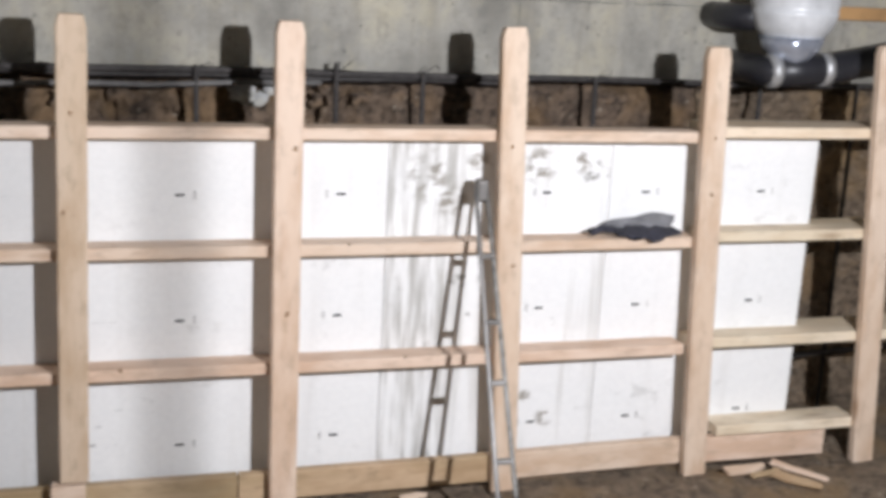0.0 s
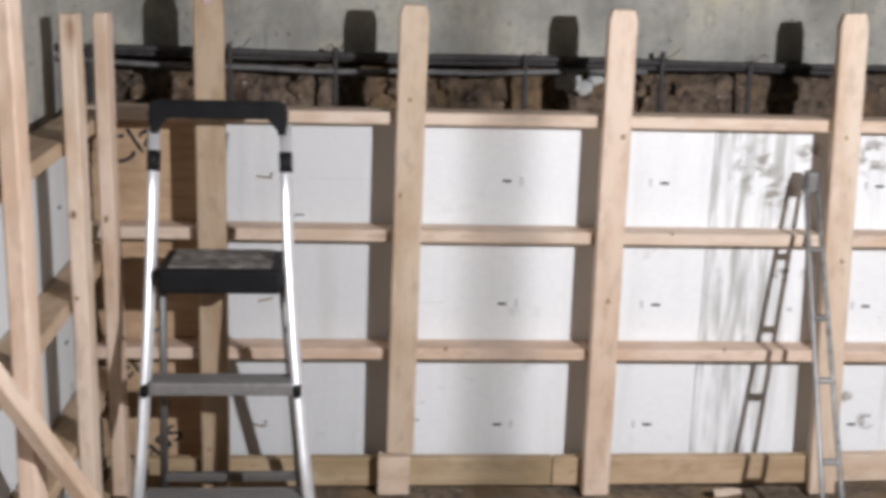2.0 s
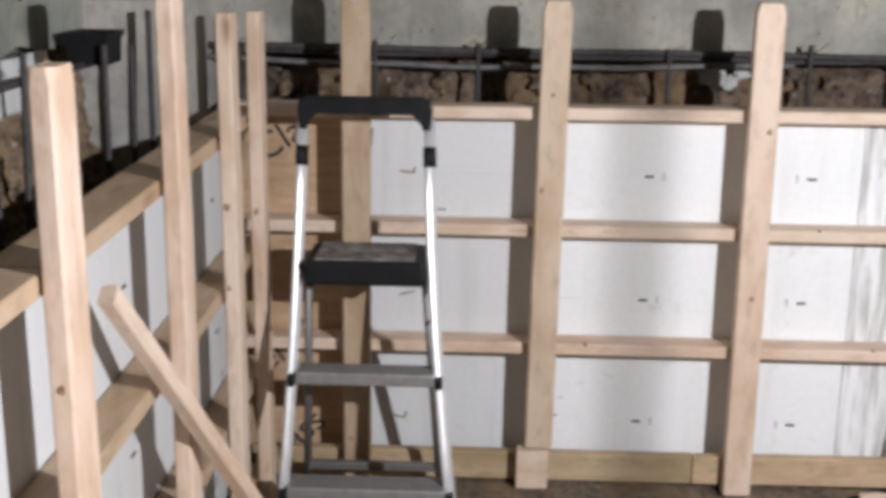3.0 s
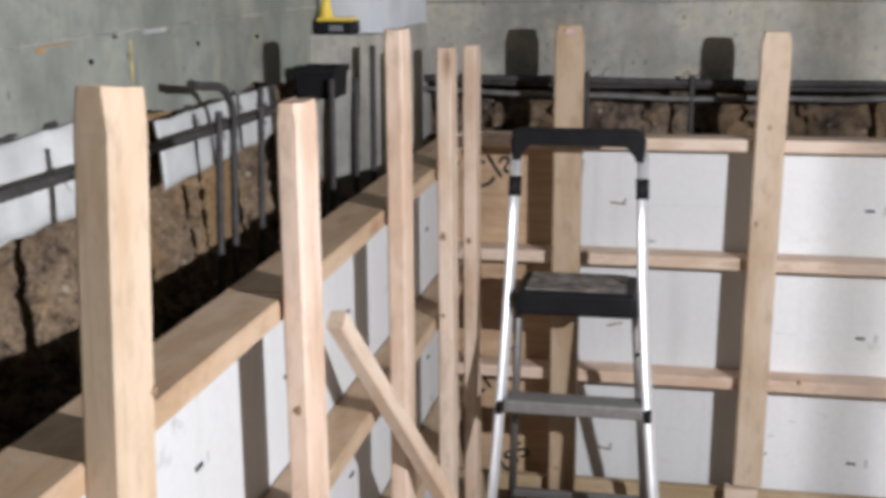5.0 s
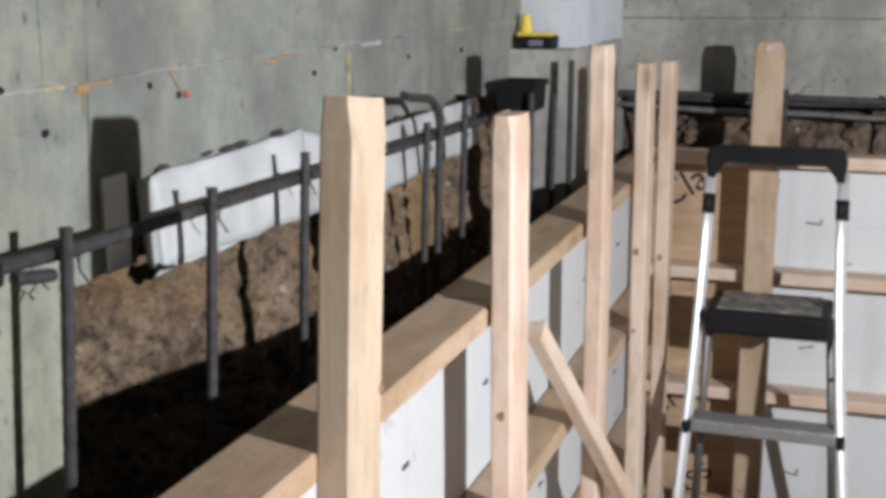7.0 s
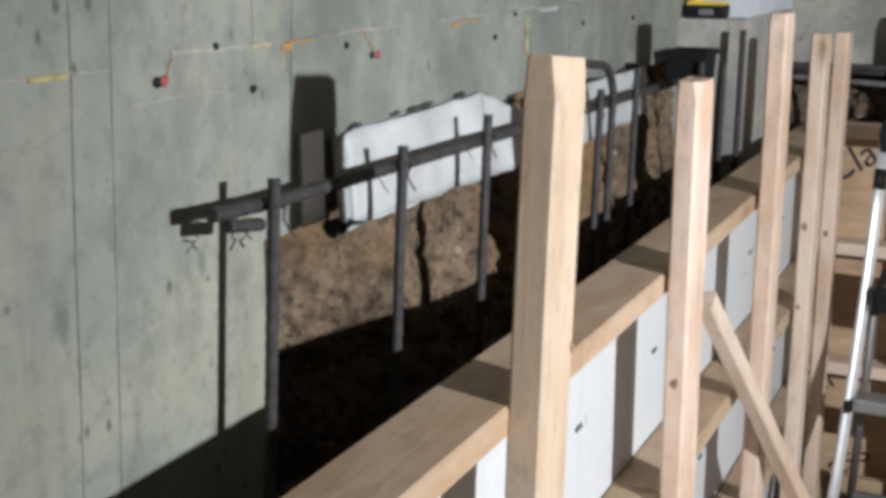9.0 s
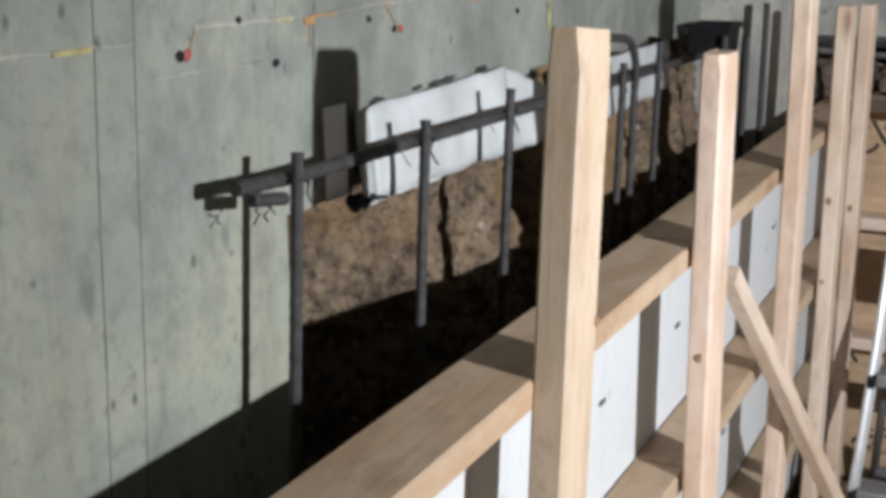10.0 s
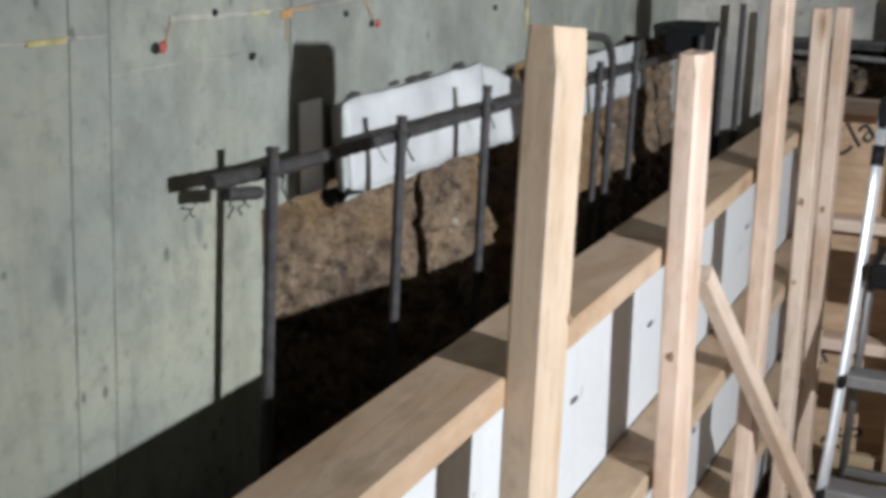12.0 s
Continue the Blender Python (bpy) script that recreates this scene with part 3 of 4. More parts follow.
# ---------------------------------------------------------------- left formwork
LF = -1.394            # face of the left posts
left = thing("timber_formwork", (-1.44, -1.5, 0), "pine formwork running towards the corner beside the trench", "formwork", "formwork frames")
for i, (yfar, zt, w, t, lean, cut) in enumerate(((-2.5, 1.61, 0.092, 0.043, 0.143, 0.007), (-1.735, 1.525, 0.103, 0.036, 0, 0.007), (-1.056, 1.597, POST_W, POST_T, 0, 0.008), (-0.514, 1.522, POST_W, POST_T, 0, 0.008), (-0.133, 1.502, POST_W, POST_T, 0, 0.008))):
    # the nearest post's pine is darkened to offset strong lamp light on it
    timber("post", (LF - t / 2, yfar - w / 2, 0), (LF - t / 2, yfar - w / 2 + lean, zt), (0, 1, 0), w, t, left, 60 + i, PINE_TONED if i == 0 else PINE, head=cut, ear=(0.028, 0.018, 0, 0, 0)[i])
for j, zt in enumerate((1.216, 0.815, 0.43)):
    w = 0.109 if j == 0 else 0.09
    timber("rail", (-1.438 - w / 2, -3.25, zt - 0.018), (-1.438 - w / 2, -1.79, zt - 0.02), (1, 0, 0), w, 0.038, left, 70 + j, PINE_WORN)
    timber("rail", (-1.438 - w / 2, -1.787, zt - 0.019), (-1.438 - w / 2, 0.0, zt - 0.017), (1, 0, 0), w, 0.038, left, 75 + j, PINE_WORN)
timber("bottom_plate", (-1.456, -3.25, 0.06), (-1.456, 0.0, 0.06), (0, 0, 1), 0.095, 0.038, left, 80, PINE_DIRTY)
for k, (y0, y1) in enumerate(((-3.2, -2.4604), (-2.46, -1.7004), (-1.7, -0.9404), (-0.94, 0.02))):
    p = part("foam_panel", box(-1.585, -1.53, y0, y1, 0.03, 1.176, 0.0012), FOAM_DUSTY, left, "white foam insulation panel")
    for ty in [v for v in (-2.82, -2.395, -1.97, -1.545, -1.12, -0.695, -0.27) if y0 < v < y1]:
        for tz in (0.985, 0.6, 0.2):
            part("form_tie", box(-1.533, -1.5275, ty - 0.014, ty + 0.014, tz - 0.004, tz + 0.004, 0.001), DARK_TIE, p)
            part("tie_slot", box(-1.532, -1.528, ty + 0.034, ty + 0.04, tz - 0.009, tz + 0.011, 0.001), SLOT, p)
p, q = (-1.462, -1.44, 1.066), (-1.194, -0.674, 0.01)
single("timber_brace", plank((Vector(q) - Vector(p)).length, 0.043, 0.035, 90), PINE, "loose pine batten propped slantwise against the formwork", "batten", local=frame_of(p, q, (0, 1, 0.6)))


# ---------------------------------------------------------------- reinforcing steel
RX = -1.715
cage = thing("rebar_cage", (RX, -1.4, 0), "dark rusty reinforcing bars tied upright in the trench", "rebar", "rebar cages")
for y, zt in ((-2.53, 1.468), (-2.208, 1.46), (-1.914, 1.468), (-1.349, 1.451), (-1.103, 1.472)):
    part("upright_bar", tube([(RX, y - 0.13, 0.0), (RX, y, zt)], 0.0074, 10, 0.011), REBAR, cage)
for x, y, zt in ((-1.652, -0.56, 1.442), (-1.615, -0.52, 1.522), (-1.669, -0.72, 1.454)):
    part("upright_bar", tube([(x, y - 0.05, 0.0), (x, y, zt)], 0.0078, 10, 0.011), REBAR, cage)
hook = [(RX, -1.38, 0.0), (RX, -1.275, 1.395)] + [(RX + 0.002, -1.275 - 0.085 + 0.085 * math.cos(a), 1.415 + 0.085 * math.sin(a)) for a in [math.pi / 2 * k / 7 for k in range(8)]] + [(RX, -1.44, 1.509), (RX, -1.48, 1.517)]
part("hooked_bar", tube(hook, 0.0078, 10, 0.011), REBAR, cage)
part("long_bar", tube([(-1.735, -2.626, 1.442), (-1.735, -2.499, 1.434), (-1.73, -2.119, 1.428), (-1.73, -1.381, 1.414), (-1.73, -0.5, 1.4)], 0.0088, 10, 0.012), REBAR, cage)
rnd = random.Random(4)
for y in (-2.53, -2.208, -1.914, -1.349, -1.103):
    pts = [(RX + 0.012 * math.cos(a), y + 0.013 * math.sin(a), 1.43 + 0.004 * a / 3) for a in [k * 0.7 for k in range(11)]]
    pts += [(RX - 0.01, y + 0.02 + 0.012 * k, 1.43 - 0.014 * k + rnd.uniform(-0.006, 0.004)) for k in range(1, 4)]
    part("tie_wire", tube(pts, 0.0014, 6), REBAR, cage)

cage2 = thing("rebar_cage", (0, 0.3, 0), "dark reinforcing bars running along the cut soil bank", "rebar", "rebar cages")


def along(x0, x1, dy, z, sag=0.0, n=14):
    return [(x0 + (x1 - x0) * k / n, back_y(x0 + (x1 - x0) * k / n) - dy, z(x0 + (x1 - x0) * k / n) - sag * math.sin(math.pi * k / n) + 0.003 * math.sin(k * 1.7)) for k in range(n + 1)]


part("long_bar", tube(along(-1.7, 3.2, 0.07, lambda x: 1.352 - 0.012 * x), 0.011, 10, 0.02), REBAR, cage2)
part("long_bar", tube(along(-1.7, 0.2, 0.085, lambda x: 1.325 - 0.01 * x, 0.02), 0.008, 10, 0.02), PALE_BAR, cage2, "grey steel bar")
part("long_bar", tube(along(-1.6, 0.9, 0.06, lambda x: 1.335 - 0.014 * x), 0.008, 10, 0.02), REBAR, cage2)
for x, zt in ((-1.53, 1.37), (-1.118, 1.392), (-0.798, 1.385), (-0.2, 1.37), (0.25, 1.385), (0.55, 1.36), (1.2, 1.35), (1.9, 1.34), (2.35, 1.33)):
    part("upright_bar", tube([(x + 0.01, back_y(x) - 0.085, 0.0), (x, back_y(x) - 0.085, zt)], 0.0085, 10, 0.012), REBAR, cage2)
for z in (1.17, 0.78, 0.24):
    part("cross_bar", tube(along(1.9, 3.0, 0.1, lambda x: z + 0.01 * math.sin(3 * x)), 0.012, 10, 0.02), REBAR, cage2)


# ---------------------------------------------------------------- sheeting on the left bank
def sheet_at(y0, y1, top0, top1, bot0, bot1, seed):
    def place(u, v):
        y = y0 + (y1 - y0) * u
        zt, zb = top0 + (top1 - top0) * u, bot0 + (bot1 - bot0) * u
        zt += 0.004 * clod((seed, y, 0), 3, 9)
        zb += 0.006 * clod((seed, y, 7), 3, 9)
        z = zb + (zt - zb) * v
        return (LX + 0.012 + 0.014 * (1 - v) + 0.005 * clod((seed, y, z), 2, 5) + 0.0015 * math.sin(y * 60 + 5 * v), y, z)
    return rough_sheet(40, 10, place, (-0.004, 0, 0))


single("plastic_sheet", sheet_at(-2.241, -1.767, 1.477, 1.485, 1.349, 1.338, 1), SHEET, "white plastic sheet hanging below the concrete wall", "sheet", "white sheets", smooth=True)
single("plastic_sheet", sheet_at(-1.767, -1.569, 1.48, 1.427, 1.338, 1.331, 2), SHEET, "torn end of white plastic sheet over soil", "sheet", "white sheets", smooth=True)
single("plastic_sheet", sheet_at(-1.484, -0.802, 1.445, 1.448, 1.32, 1.336, 3), SHEET, "crumpled white plastic sheet above the clay bank", "sheet", "white sheets", smooth=True)
single("plastic_sheet", sheet_at(-2.275, -2.242, 1.477, 1.475, 1.351, 1.351, 7), LIP, "dusty turned edge of the hanging white sheet", "sheet", "white sheets", smooth=True)
single("foam_offcut", box(LX - 0.002, LX + 0.004, -2.343, -2.286, 1.363, 1.489, 0.0015), FOAM, "thin pale patch at the lower edge of the concrete", "foam offcut")


# ---------------------------------------------------------------- step ladder
ladder = thing("step_ladder", (-1.1, -0.3, 0), "aluminium step ladder with black platform and handle, standing open", "ladder", "ladders")


def rail_y(z):
    return -0.19 - (1.2 - z) * 0.243


def rail_x(z, side):
    d = 1.2 - z
    return -0.927 + 0.02 * d + 0.055 * d * d if side > 0 else -1.283 - 0.005 * d - 0.03 * d * d


for s in (-1, 1):
    pts = [(rail_x(z, s), rail_y(z), z) for z in (0.02, 0.3, 0.6, 0.85, 1.0, 1.21)]
    part("front_rail", tube(pts, 0.011, 14, flat=1.7), ALU, ladder, "bright aluminium rail", smooth=True)
    part("rail_sleeve", tube([(rail_x(z, s), rail_y(z), z) for z in (1.08, 1.135)], 0.0135, 14, flat=1.6), BLACK, ladder, "black plastic sleeve", smooth=True)
    part("rubber_foot", box(rail_x(0, s) - 0.02, rail_x(0, s) + 0.02, rail_y(0) - 0.03, rail_y(0) + 0.03, 0.0, 0.05, 0.006), BLACK, ladder, "black rubber foot")
    part("rear_leg", tube([(-1.1 + s * 0.165, -0.24, 0.8), (-1.1 + s * 0.21, -0.045, 0.02)], 0.011, 12, flat=1.5), GREY_RAIL, ladder, "dark grey leg", smooth=True)
    part("rubber_foot", box(-1.1 + s * 0.21 - 0.018, -1.1 + s * 0.21 + 0.018, -0.07, -0.02, 0.0, 0.04, 0.005), BLACK, ladder, "black rubber foot")
def handle_bm():
    """A flat moulded bar whose ends drop over the rails."""
    bm = bmesh.new()
    out = [(-0.184, -0.055), (-0.19, 0.0), (-0.183, 0.028), (-0.165, 0.036), (0.165, 0.036), (0.183, 0.028), (0.19, 0.0), (0.184, -0.055), (0.163, -0.055), (0.156, -0.028), (0.138, -0.006), (-0.138, -0.006), (-0.156, -0.028), (-0.163, -0.055)]
    a = [bm.verts.new((-1.108 + x, -0.212, 1.236 + z)) for x, z in out]
    b = [bm.verts.new((-1.108 + x, -0.172, 1.236 + z)) for x, z in out]
    bm.faces.new(a)
    bm.faces.new(b[::-1])
    for k in range(len(out)):
        n = (k + 1) % len(out)
        bm.faces.new((a[k], b[k], b[n], a[n]))
    bmesh.ops.bevel(bm, geom=[e for e in bm.edges if abs(e.verts[0].co.y - e.verts[1].co.y) < 0.001], offset=0.006, segments=2, affect="EDGES", profile=0.5)
    return bm


part("handle", handle_bm(), BLACK, ladder, "black moulded handle bar")
for z, d, w in ((0.503, 0.085, 0.0), (0.188, 0.095, 0.0)):
    y = rail_y(z)
    x0, x1 = rail_x(z, -1) + 0.012, rail_x(z, 1) - 0.012
    st = part("step", box(x0, x1, y - 0.03, y + d - 0.03, z - 0.015, z + 0.022, 0.005), ALU_DULL, ladder, "ribbed grey step")
    for k in range(4):
        part("step_rib", box(x0 + 0.01, x1 - 0.01, y - 0.02 + k * 0.018, y - 0.012 + k * 0.018, z + 0.021, z + 0.025, 0.001), GREY_RAIL, st)
    for s in (-1, 1):
        part("step_end", box(rail_x(z, s) - 0.011, rail_x(z, s) + 0.011, y - 0.034, y + 0.02, z - 0.022, z + 0.012, 0.007), BLACK, ladder, "black step end")


def platform_bm():
    bm = box(-1.268, -0.932, -0.335, -0.105, 0.775, 0.83, 0.012, 3)
    for v in bm.verts:
        if v.co.y < -0.29 and v.co.z < 0.8:
            v.co.z += 0.010 * math.cos((v.co.x + 1.1) * 18) - 0.004
    return bm


plat = part("platform", platform_bm(), BLACK, ladder, "black plastic platform")
part("tread_mat", box(-1.24, -0.96, -0.31, -0.115, 0.829, 0.834, 0.002), TREAD, plat, "worn grey tread")
part("rear_bar", box(-1.305, -0.895, -0.075, -0.05, 0.085, 0.112, 0.004), GREY_RAIL, ladder, "dark grey cross bar")
for s in (-1, 1):
    part("hinge_strut", tube([(rail_x(0.62, s), rail_y(0.62), 0.64), (-1.1 + s * 0.175, -0.17, 0.62)], 0.006, 8), GREY_RAIL, ladder)

# folded ladder, seen on edge against a post
lean = thing("folding_ladder", (0.6, -0.5, 0), "folded paint-spattered aluminium ladder leaning on a post", "ladder", "ladders")


def lean_at(z, side):
    """Along the folded rails, which stand away from the post at the foot."""
    f = z / 1.05
    return Vector((0.615 + 0.05 * f + side * (0.031 - 0.013 * f), -0.6 + 0.65 * f, z))


for side, m in ((-1, ALU_DULL), (1, SPATTER)):
    part("rail", tube([lean_at(z, side) for z in (0.01, 0.4, 0.8, 1.04)], 0.0056, 10, flat=1.4), m, lean, smooth=True)
for z in (0.12, 0.3, 0.5, 0.66, 0.84):
    c = lean_at(z, 0)
    part("tread", box(c.x - 0.022, c.x + 0.022, c.y - 0.01, c.y + 0.014, z - 0.007, z + 0.007, 0.003), GREY_RAIL if z > 0.6 else ALU_DULL, lean)
t = lean_at(1.03, 0)
part("top_cap", box(t.x - 0.018, t.x + 0.02, t.y - 0.02, t.y + 0.025, 0.99, 1.06, 0.008), GREY_RAIL, lean, "dark grey top cap")

# ---------------------------------------------------------------- small things
def bin_bm():
    bm = lathe([(0.056, 0.0), (0.06, 0.06), (0.066, 0.062), (0.066, 0.076), (0.06, 0.076), (0.054, 0.008)], 4)
    bmesh.ops.rotate(bm, verts=bm.verts[:], cent=(0, 0, 0), matrix=Matrix.Rotation(math.pi / 4, 3, "Z"))
    for v in bm.verts:
        v.co.x *= 1.15
        v.co.y *= 1.5
    return bm


single("plastic_tray", bin_bm(), BLACK, "small black plastic tub resting on the rebar", "tub", local=pose(-1.715, -0.645, 1.403))

torch = thing("work_light", (-1.737, -0.415, 1.544), "small black and yellow cordless work light on the ledge", "work light")
part("battery", box(-1.79, -1.684, -0.452, -0.378, 1.545, 1.58, 0.006), BLACK, torch, "black battery pack")
part("battery_label", box(-1.75, -1.712, -0.4535, -0.451, 1.553, 1.569, 0.0008), GREY_CLOTH, torch, "grey panel")
part("battery_top", box(-1.786, -1.688, -0.449, -0.381, 1.579, 1.588, 0.003), YELLOW, torch, "yellow top plate")
part("neck", lathe([(0.021, 0.0), (0.0185, 0.008), (0.014, 0.026), (0.0115, 0.046), (0.009, 0.051)], 20), YELLOW, torch, "glossy yellow neck", local=pose(-1.767, -0.418, 1.586), smooth=True)

# pipe, coupling and white canister by the far post
pipe = thing("drain_pipe", (2.1, 0.26, 1.4), "black plastic drain pipe with steel band clamps on the wall", "pipe")
part("pipe_run", tube([(1.78, 0.24, 1.403), (1.9, 0.24, 1.407), (2.02, 0.245, 1.418), (2.2, 0.26, 1.447), (3.2, 0.33, 1.62)], 0.056, 24), ABS, pipe, smooth=True)
part("elbow", tube([(1.86, 0.24, 1.405), (1.80, 0.24, 1.403), (1.79, 0.255, 1.402), (1.778, 0.28, 1.402), (1.775, 0.34, 1.402), (1.775, 0.53, 1.402)], 0.054, 20), ABS, pipe, smooth=True)
part("upper_elbow", tube([(1.9, 0.31, 1.585), (1.79, 0.31, 1.585), (1.73, 0.325, 1.583), (1.7, 0.36, 1.58), (1.69, 0.43, 1.58), (1.69, 0.53, 1.58)], 0.047, 20), ABS, pipe, smooth=True)
for x, z in ((1.785, 1.403), (1.99, 1.414)):
    part("band_clamp", tube([(x - 0.015, 0.24, z - 0.0006), (x + 0.015, 0.241, z + 0.0006)], 0.0595, 24), STEEL, pipe, "bright steel band clamp", smooth=True)
part("wall_strap", box(2.5, 2.53, 0.26, 0.64, 1.36, 1.385, 0.003), STEEL, pipe)
can = thing("white_canister", (1.86, 0.25, 1.44), "white plastic canister on a shiny grey bowl over the pipe", "canister")
part("neck", lathe([(0.055, 0.0), (0.07, 0.012), (0.098, 0.042), (0.118, 0.088)], 32), SMOKY, can, "shiny grey bowl", local=pose(1.855, 0.25, 1.438), smooth=True)
part("body", lathe([(0.08, 0.0), (0.108, 0.012), (0.13, 0.04), (0.146, 0.08), (0.15, 0.092), (0.15, 0.104), (0.145, 0.108), (0.152, 0.12), (0.154, 0.3), (0.135, 0.33)], 40), WHITE_PLASTIC, can, local=pose(1.855, 0.25, 1.512), smooth=True)
single("timber_ledger", box(2.02, 3.3, back_y(2.6) - 0.05, back_y(2.6) - 0.012, 1.575, 1.625, 0.004), OCHRE, "orange-brown timber ledger fixed to the concrete", "timber")


def palm_place(u, v):
    x = 1.15 + 0.235 * u
    w = 0.01 + 0.042 * math.sin(math.pi * min(1, u * 0.85 + 0.08)) + 0.006 * math.sin(14 * u)
    y = 0.06 + (v - 0.5) * 2 * w
    z = 0.878 + 0.016 * math.sin(math.pi * u) * v + 0.012 * clod((x, y, 1), 3, 22)
    if y < 0.045:
        z -= (0.045 - y) * 0.45
    return (x, y, z)


def cuff_place(u, v):
    x = 1.125 + 0.245 * u + 0.03 * v * u
    h = 0.005 + 0.046 * min(1, u * 1.5) * (1 - 0.35 * u) + 0.004 * math.sin(11 * u)
    return (x, 0.085 + 0.035 * v + 0.008 * clod((x, v, 2), 3, 14), 0.885 + h * v - 0.01 * math.sin(7 * u) * v * (1 - v))


glove = thing("work_glove", (1.25, 0.07, 0.867), "crumpled grey and black work glove lying on the middle rail", "glove")
part("palm", rough_sheet(34, 16, palm_place, (0, 0, -0.006)), GLOVE_DARK, glove, "dark knitted palm", smooth=True)
part("cuff", rough_sheet(28, 10, cuff_place, (0, 0.005, 0)), GREY_CLOTH, glove, "pale grey cuff", smooth=True)
part("finger", tube([(1.06, 0.06, 0.875), (1.08, 0.062, 0.879), (1.105, 0.068, 0.888), (1.125, 0.07, 0.884), (1.15, 0.07, 0.882)], 0.009, 12, flat=1.4), GLOVE_DARK, glove, "dark finger", smooth=True)

# pencil scuffs and cut lines on the foam
for x, z, w, m in ((-0.448, 0.313, 0.011, SLOT), (-0.53, 0.2, 0.012, DARK_TIE), (-0.511, 0.261, 0.01, SLOT), (-0.905, 0.879, 0.016, DARK_TIE), (0.87, 0.19, 0.011, DARK_TIE)):
    part("scuff_mark", box(x - w, x + w, FY - 0.0012, FY + 0.001, z - 0.0022, z + 0.0022, 0.0006), m, back, "dark scuff")
for x0, x1, z in ((-0.92, -0.66, 0.995), (-1.12, -0.74, 0.262), (-0.55, -0.45, 0.6)):
    part("cut_line", tube([(x0 + (x1 - x0) * k / 8, FY, z + 0.001 * clod((x0, k, z), 2, 3)) for k in range(9)], 0.0007, 6), SLOT, back, "faint cut line")
for x, z, turn in ((-1.0, 0.999, 4), (-1.0, 0.599, -12), (-1.025, 0.187, 8)):
    part("screw_tie", tube([(x - 0.032, FY - 0.001, z), (x + 0.012, FY - 0.003, z - 0.001 * turn), (x + 0.014, FY - 0.003, z + 0.012)], 0.003, 8), BROWN_TIE, back, "brown tie end")

for i, (p, q, w, lab) in enumerate((((1.62, -0.03, 0.016), (1.78, -0.01, 0.022), 0.045, "split pine offcut on the soil"), ((1.79, -0.05, 0.016), (1.9, -0.2, 0.012), 0.04, "broken pine stick on the soil"), ((1.82, 0.0, 0.03), (1.95, -0.16, 0.014), 0.028, "split pine offcut on the soil"), ((1.7, -0.07, 0.014), (1.82, -0.05, 0.02), 0.025, "splintered pine sliver on the soil"), ((0.43, -0.02, 0.012), (0.52, -0.015, 0.014), 0.03, "small pine offcut beside the formwork"))):
    b = plank((Vector(q) - Vector(p)).length, w, 0.018, 120 + i, 0.004)
    half = (Vector(q) - Vector(p)).length / 2
    for v in b.verts:
        # split, splintered ends
        v.co.y *= 1 - 0.5 * max(0.0, v.co.x / half) + 0.25 * clod((v.co.x * 40, v.co.y * 60, i), 3, 1.0)
        v.co.z *= 0.8 + 0.5 * clod((v.co.x * 40, i, v.co.z * 60), 3, 1.0)
    sc = new("wood_scrap", mesh_of("wood_scrap", b, (PINE, PINE_DIRTY)[i % 2]))
    sc.matrix_basis = frame_of(p, q, (0.2, 1, 0.3))
    tagged(sc, lab, "wood scrap", "wood scraps")

# slim pole added out of view, only to shade a strip of the foam
PX, PY = LAMP[0] + 0.2 * (-0.29 - LAMP[0]), LAMP[1] + 0.2 * (FY - LAMP[1])
prop = thing("shade_pole", (PX, PY, 0), "unseen slim pole added to shade a strip of the foam", "pole")
part("tube", tube([(PX, PY, 0.01), (PX, PY, 2.79)], 0.0085, 20), GREY_RAIL, prop, smooth=True)
part("base_plate", box(PX - 0.05, PX + 0.05, PY - 0.05, PY + 0.05, 0.0, 0.012, 0.003), GREY_RAIL, prop)

# a yellow crayon line and crumbs of soil on the concrete's lower edge
single("crayon_mark", box(LX - 0.001, LX + 0.002, -1.546, -1.538, 1.52, 1.6, 0.0008), CRAYON, "yellow crayon line drawn on the concrete", "crayon mark")
rnd = random.Random(9)
for k, (y, z) in enumerate(((-2.198, 1.481), (-2.017, 1.485), (-1.974, 1.485), (-1.847, 1.486), (-2.07, 1.485), (-1.633, 1.453), (-1.303, 1.449), (-1.154, 1.45), (-0.951, 1.45))):
    r = rnd.uniform(0.007, 0.015)
    b = bmesh.new()
    bmesh.ops.create_icosphere(b, subdivisions=3, radius=r)
    for v in b.verts:
        v.co *= 1 + 0.6 * clod((v.co.x * 90 + k, v.co.y * 90, v.co.z * 90), 3, 1.0)
        v.co.x *= 0.3
        v.co.y *= 1.6
        v.co.y *= 1 + 0.4 * (k % 3)
        v.co.z *= 0.5
    single("soil_clod", b, NEAR_BLACK, "dark soil clod stuck under the concrete edge", "soil clod", "soil clods", local=pose(LX + 0.002, y, z))

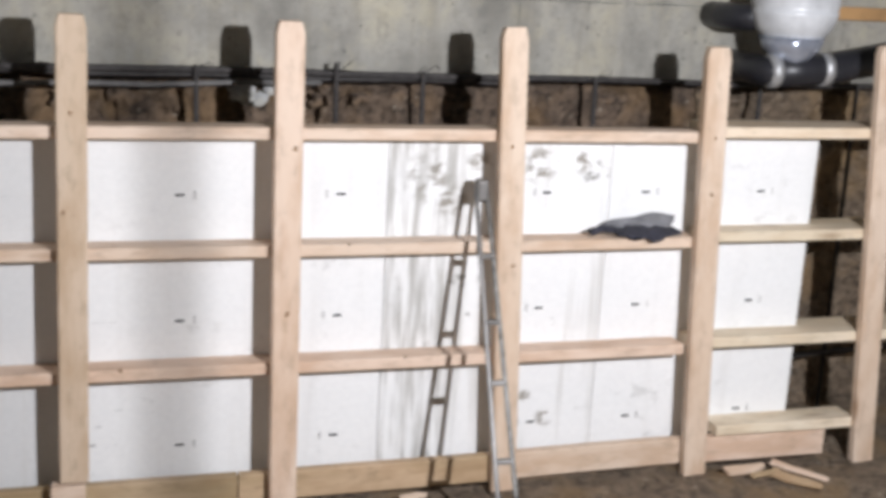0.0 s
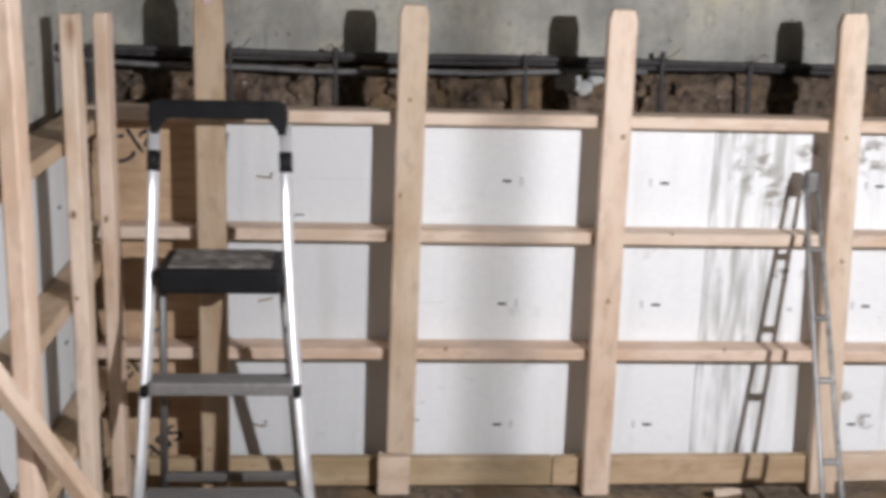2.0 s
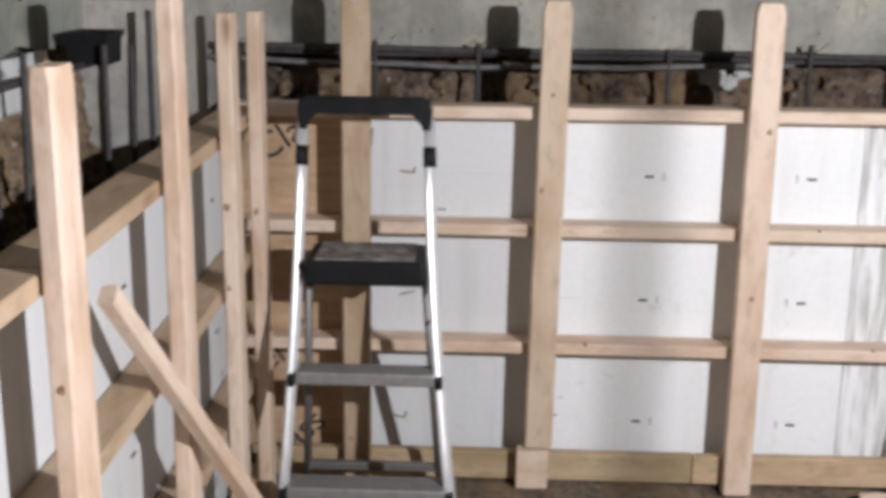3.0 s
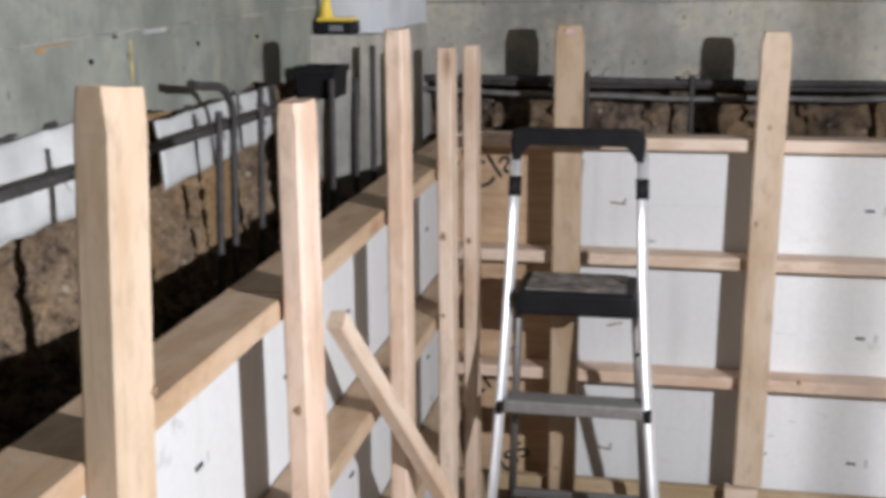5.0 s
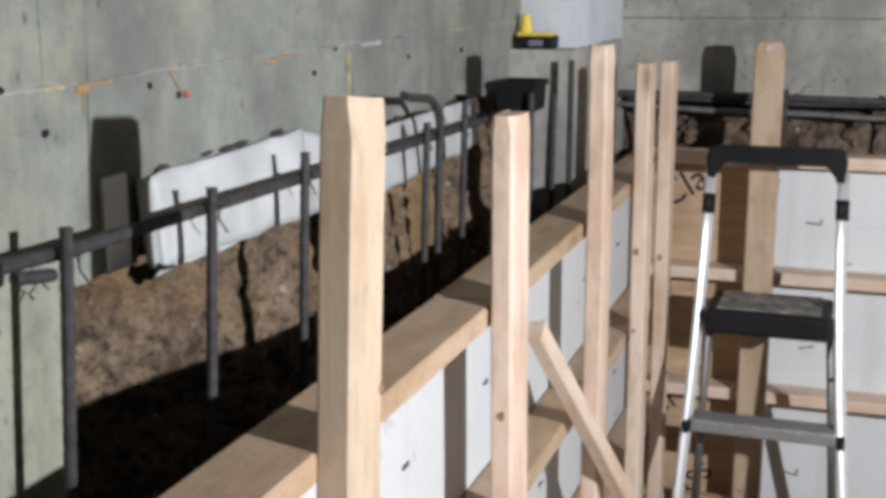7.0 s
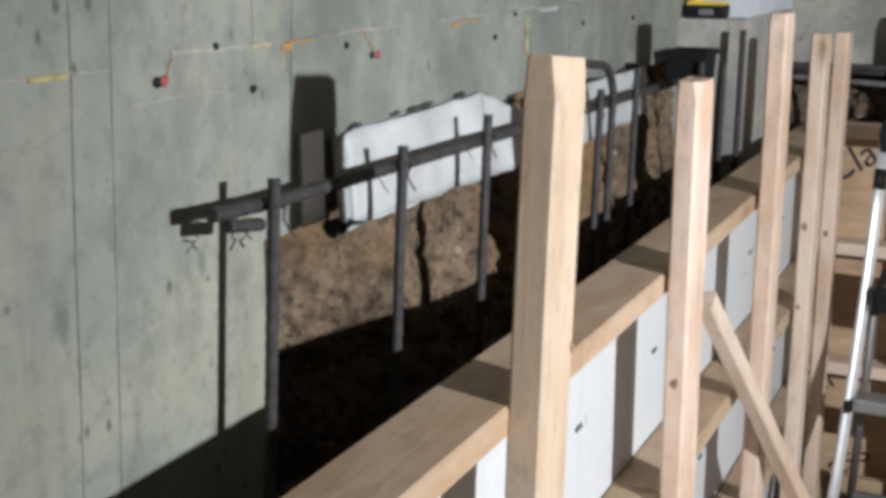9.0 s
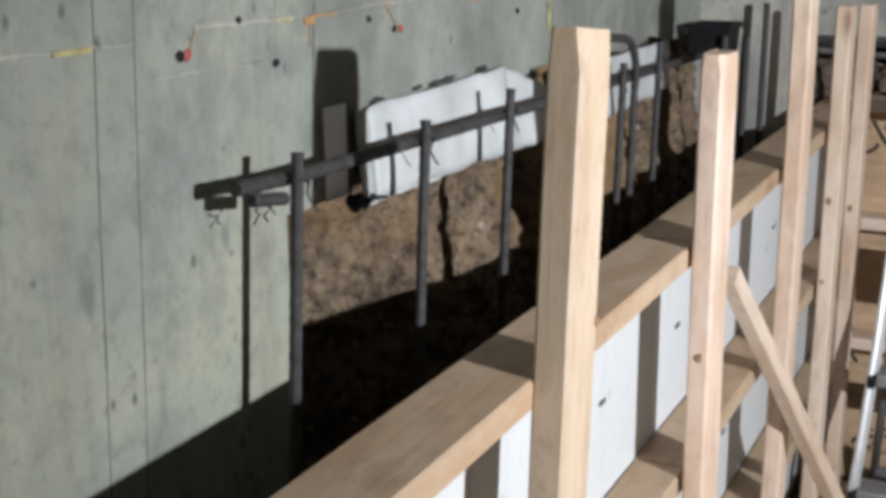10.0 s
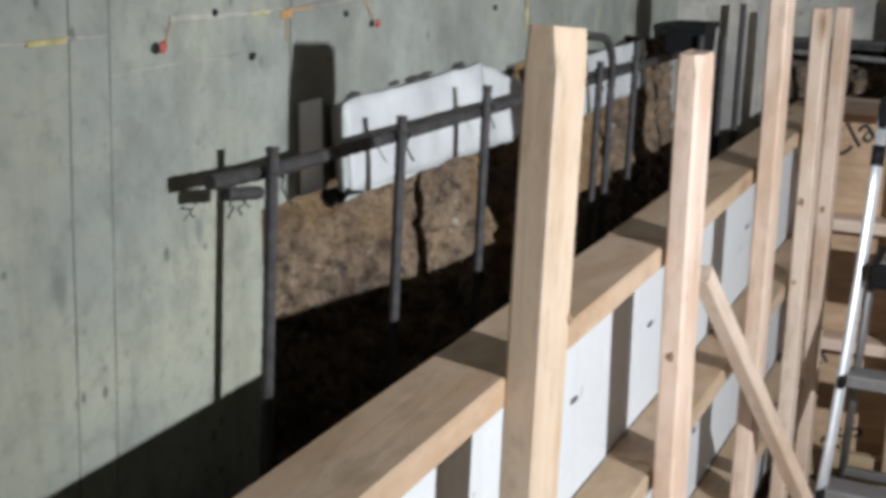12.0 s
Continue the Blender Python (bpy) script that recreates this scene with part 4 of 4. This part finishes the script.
# pale lumps in the cut face under the old concrete, and wire ends on its bars
for k, (x, z, r) in enumerate(((-0.03, 1.275, 0.05), (0.02, 1.255, 0.03), (-0.6, 1.25, 0.03), (0.36, 1.26, 0.035), (0.75, 1.25, 0.03), (-1.2, 1.27, 0.03), (0.06, 1.285, 0.028), (-0.42, 1.27, 0.04), (-0.9, 1.26, 0.035), (0.22, 1.25, 0.04), (0.5, 1.28, 0.03), (0.98, 1.26, 0.04), (1.3, 1.26, 0.03), (-1.4, 1.25, 0.04))):
    b = bmesh.new()
    bmesh.ops.create_icosphere(b, subdivisions=3, radius=r)
    for v in b.verts:
        v.co *= 1 + 0.9 * clod((v.co.x * 34 + k, v.co.y * 34, v.co.z * 34), 4, 1.0)
        v.co.x *= 0.8
        v.co.y *= 0.3
        v.co.z *= 0.55 + 0.2 * (k % 3)
    single("rubble_lump", b, CONC_PALE if k in (0, 1, 6) else SOIL_SHADED, "pale mortar lump in the soil bank" if k in (0, 1, 6) else "dark soil lump in the bank", "rubble", "rubble lumps", local=pose(x, back_y(x) + 0.015, z))
for k, x in enumerate((-1.5, -1.1, -0.8, -0.2, 0.12, 0.25, 0.55, 1.2)):
    r = random.Random(k)
    pts = [(x + 0.016 * math.cos(a), back_y(x) - 0.08 + 0.016 * math.sin(a), 1.35 - 0.012 * x + 0.003 * a) for a in [0.8 * j for j in range(9)]]
    pts += [(x + 0.015 + 0.012 * j, back_y(x) - 0.1, 1.375 - 0.012 * x + r.uniform(-0.01, 0.012) * j) for j in range(1, 4)]
    part("tie_wire", tube(pts, 0.0018, 6), REBAR, cage2)

single("plastic_sheet", sheet_at(-2.3, -1.96, 1.365, 1.352, 1.345, 1.342, 5), LIP, "dusty lower lip of the sheet lying on the soil", "sheet", "white sheets", smooth=True)
for y, z, n in ((-2.283, 1.362, 5),):
    b = rough_sheet(12, 4, lambda u, v: (LX + 0.03 + 0.014 * clod((u * 3, v, y), 2, 1.5), y - 0.045 + 0.11 * u, z - 0.014 + 0.026 * v * (1 - u) + 0.01 * clod((u * 4, y, n), 3, 1.3)), (-0.003, 0, 0))
    single("plastic_scrap", b, BLACK, "torn black plastic scrap caught under the sheet", "plastic scrap", "plastic scraps")
part("short_bar", tube([(-1.725, -2.611, 1.427), (-1.72, -2.552, 1.418)], 0.0075, 10, 0.009), REBAR, cage, "ribbed steel stub")
for y0, n in ((-2.587, 2), (-2.595, 3)):
    r = random.Random(n)
    pts = [(RX - 0.01 + r.uniform(-0.008, 0.008), y0 + r.uniform(-0.014, 0.014), 1.43 - 0.008 * k) for k in range(5)]
    part("tie_wire", tube(pts, 0.0015, 6), REBAR, cage)

# knots and nail holes in the posts, and a paper label on one head
def knot(parent, at, face, r):
    b = bmesh.new()
    k = 16
    seed = at[2] * 31
    rim = [r * (0.75 + 0.55 * clod((math.cos(a) + seed, math.sin(a), 0), 3, 1.4)) for a in [2 * math.pi * j / k for j in range(k)]]
    low = [b.verts.new((rim[j] * math.cos(2 * math.pi * j / k), rim[j] * 1.25 * math.sin(2 * math.pi * j / k), -0.003)) for j in range(k)]
    top = [b.verts.new((v.co.x * 0.8, v.co.y * 0.8, 0.0006)) for v in low]
    b.faces.new(low[::-1])
    b.faces.new(top)
    for j in range(k):
        b.faces.new((low[j], low[(j + 1) % k], top[(j + 1) % k], top[j]))
    turn = {"x": pose(0, 0, 0, 90, 0, 90), "y": pose(0, 0, 0, 90, 0, 0)}[face]
    part("knot", b, KNOT, parent, local=Matrix.Translation(at) @ turn)


for at, face, r in (((-1.404, -2.4592, 1.492), "y", 0.006), ((-1.404, -2.4578, 1.508), "y", 0.004), ((-1.3935, -2.393, 1.268), "x", 0.007), ((-1.412, -1.8385, 1.034), "y", 0.01), ((-1.417, -0.6035, 1.043), "y", 0.012), ((-1.418, -0.6035, 0.83), "y", 0.008), ((-1.416, -0.2225, 0.943), "y", 0.012), ((-1.3935, -1.1, 1.32), "x", 0.006)):
    knot(left, at, face, r)
for at, r in (((-0.6, -0.0005, 0.974), 0.009), ((-0.575, -0.0005, 1.258), 0.007), ((0.062, -0.0005, 1.16), 0.011), ((0.048, -0.0005, 0.65), 0.01), ((0.05, -0.0005, 0.413), 0.007), ((0.745, -0.0005, 1.169), 0.008), ((0.775, -0.0005, 0.785), 0.01), ((1.462, -0.0005, 1.012), 0.009), ((1.455, -0.0005, 1.2), 0.006), ((-1.175, -0.0005, 0.16), 0.009), ((0.245, 0.042, 0.853), 0.007), ((-0.445, 0.042, 0.476), 0.009), ((0.443, 0.042, 0.478), 0.006)):
    knot(back, at, "y", r)
part("paper_label", box(-1.166, -1.142, -0.0012, 0.001, 1.522, 1.537, 0.0004), LABEL, back, "pale red paper label")
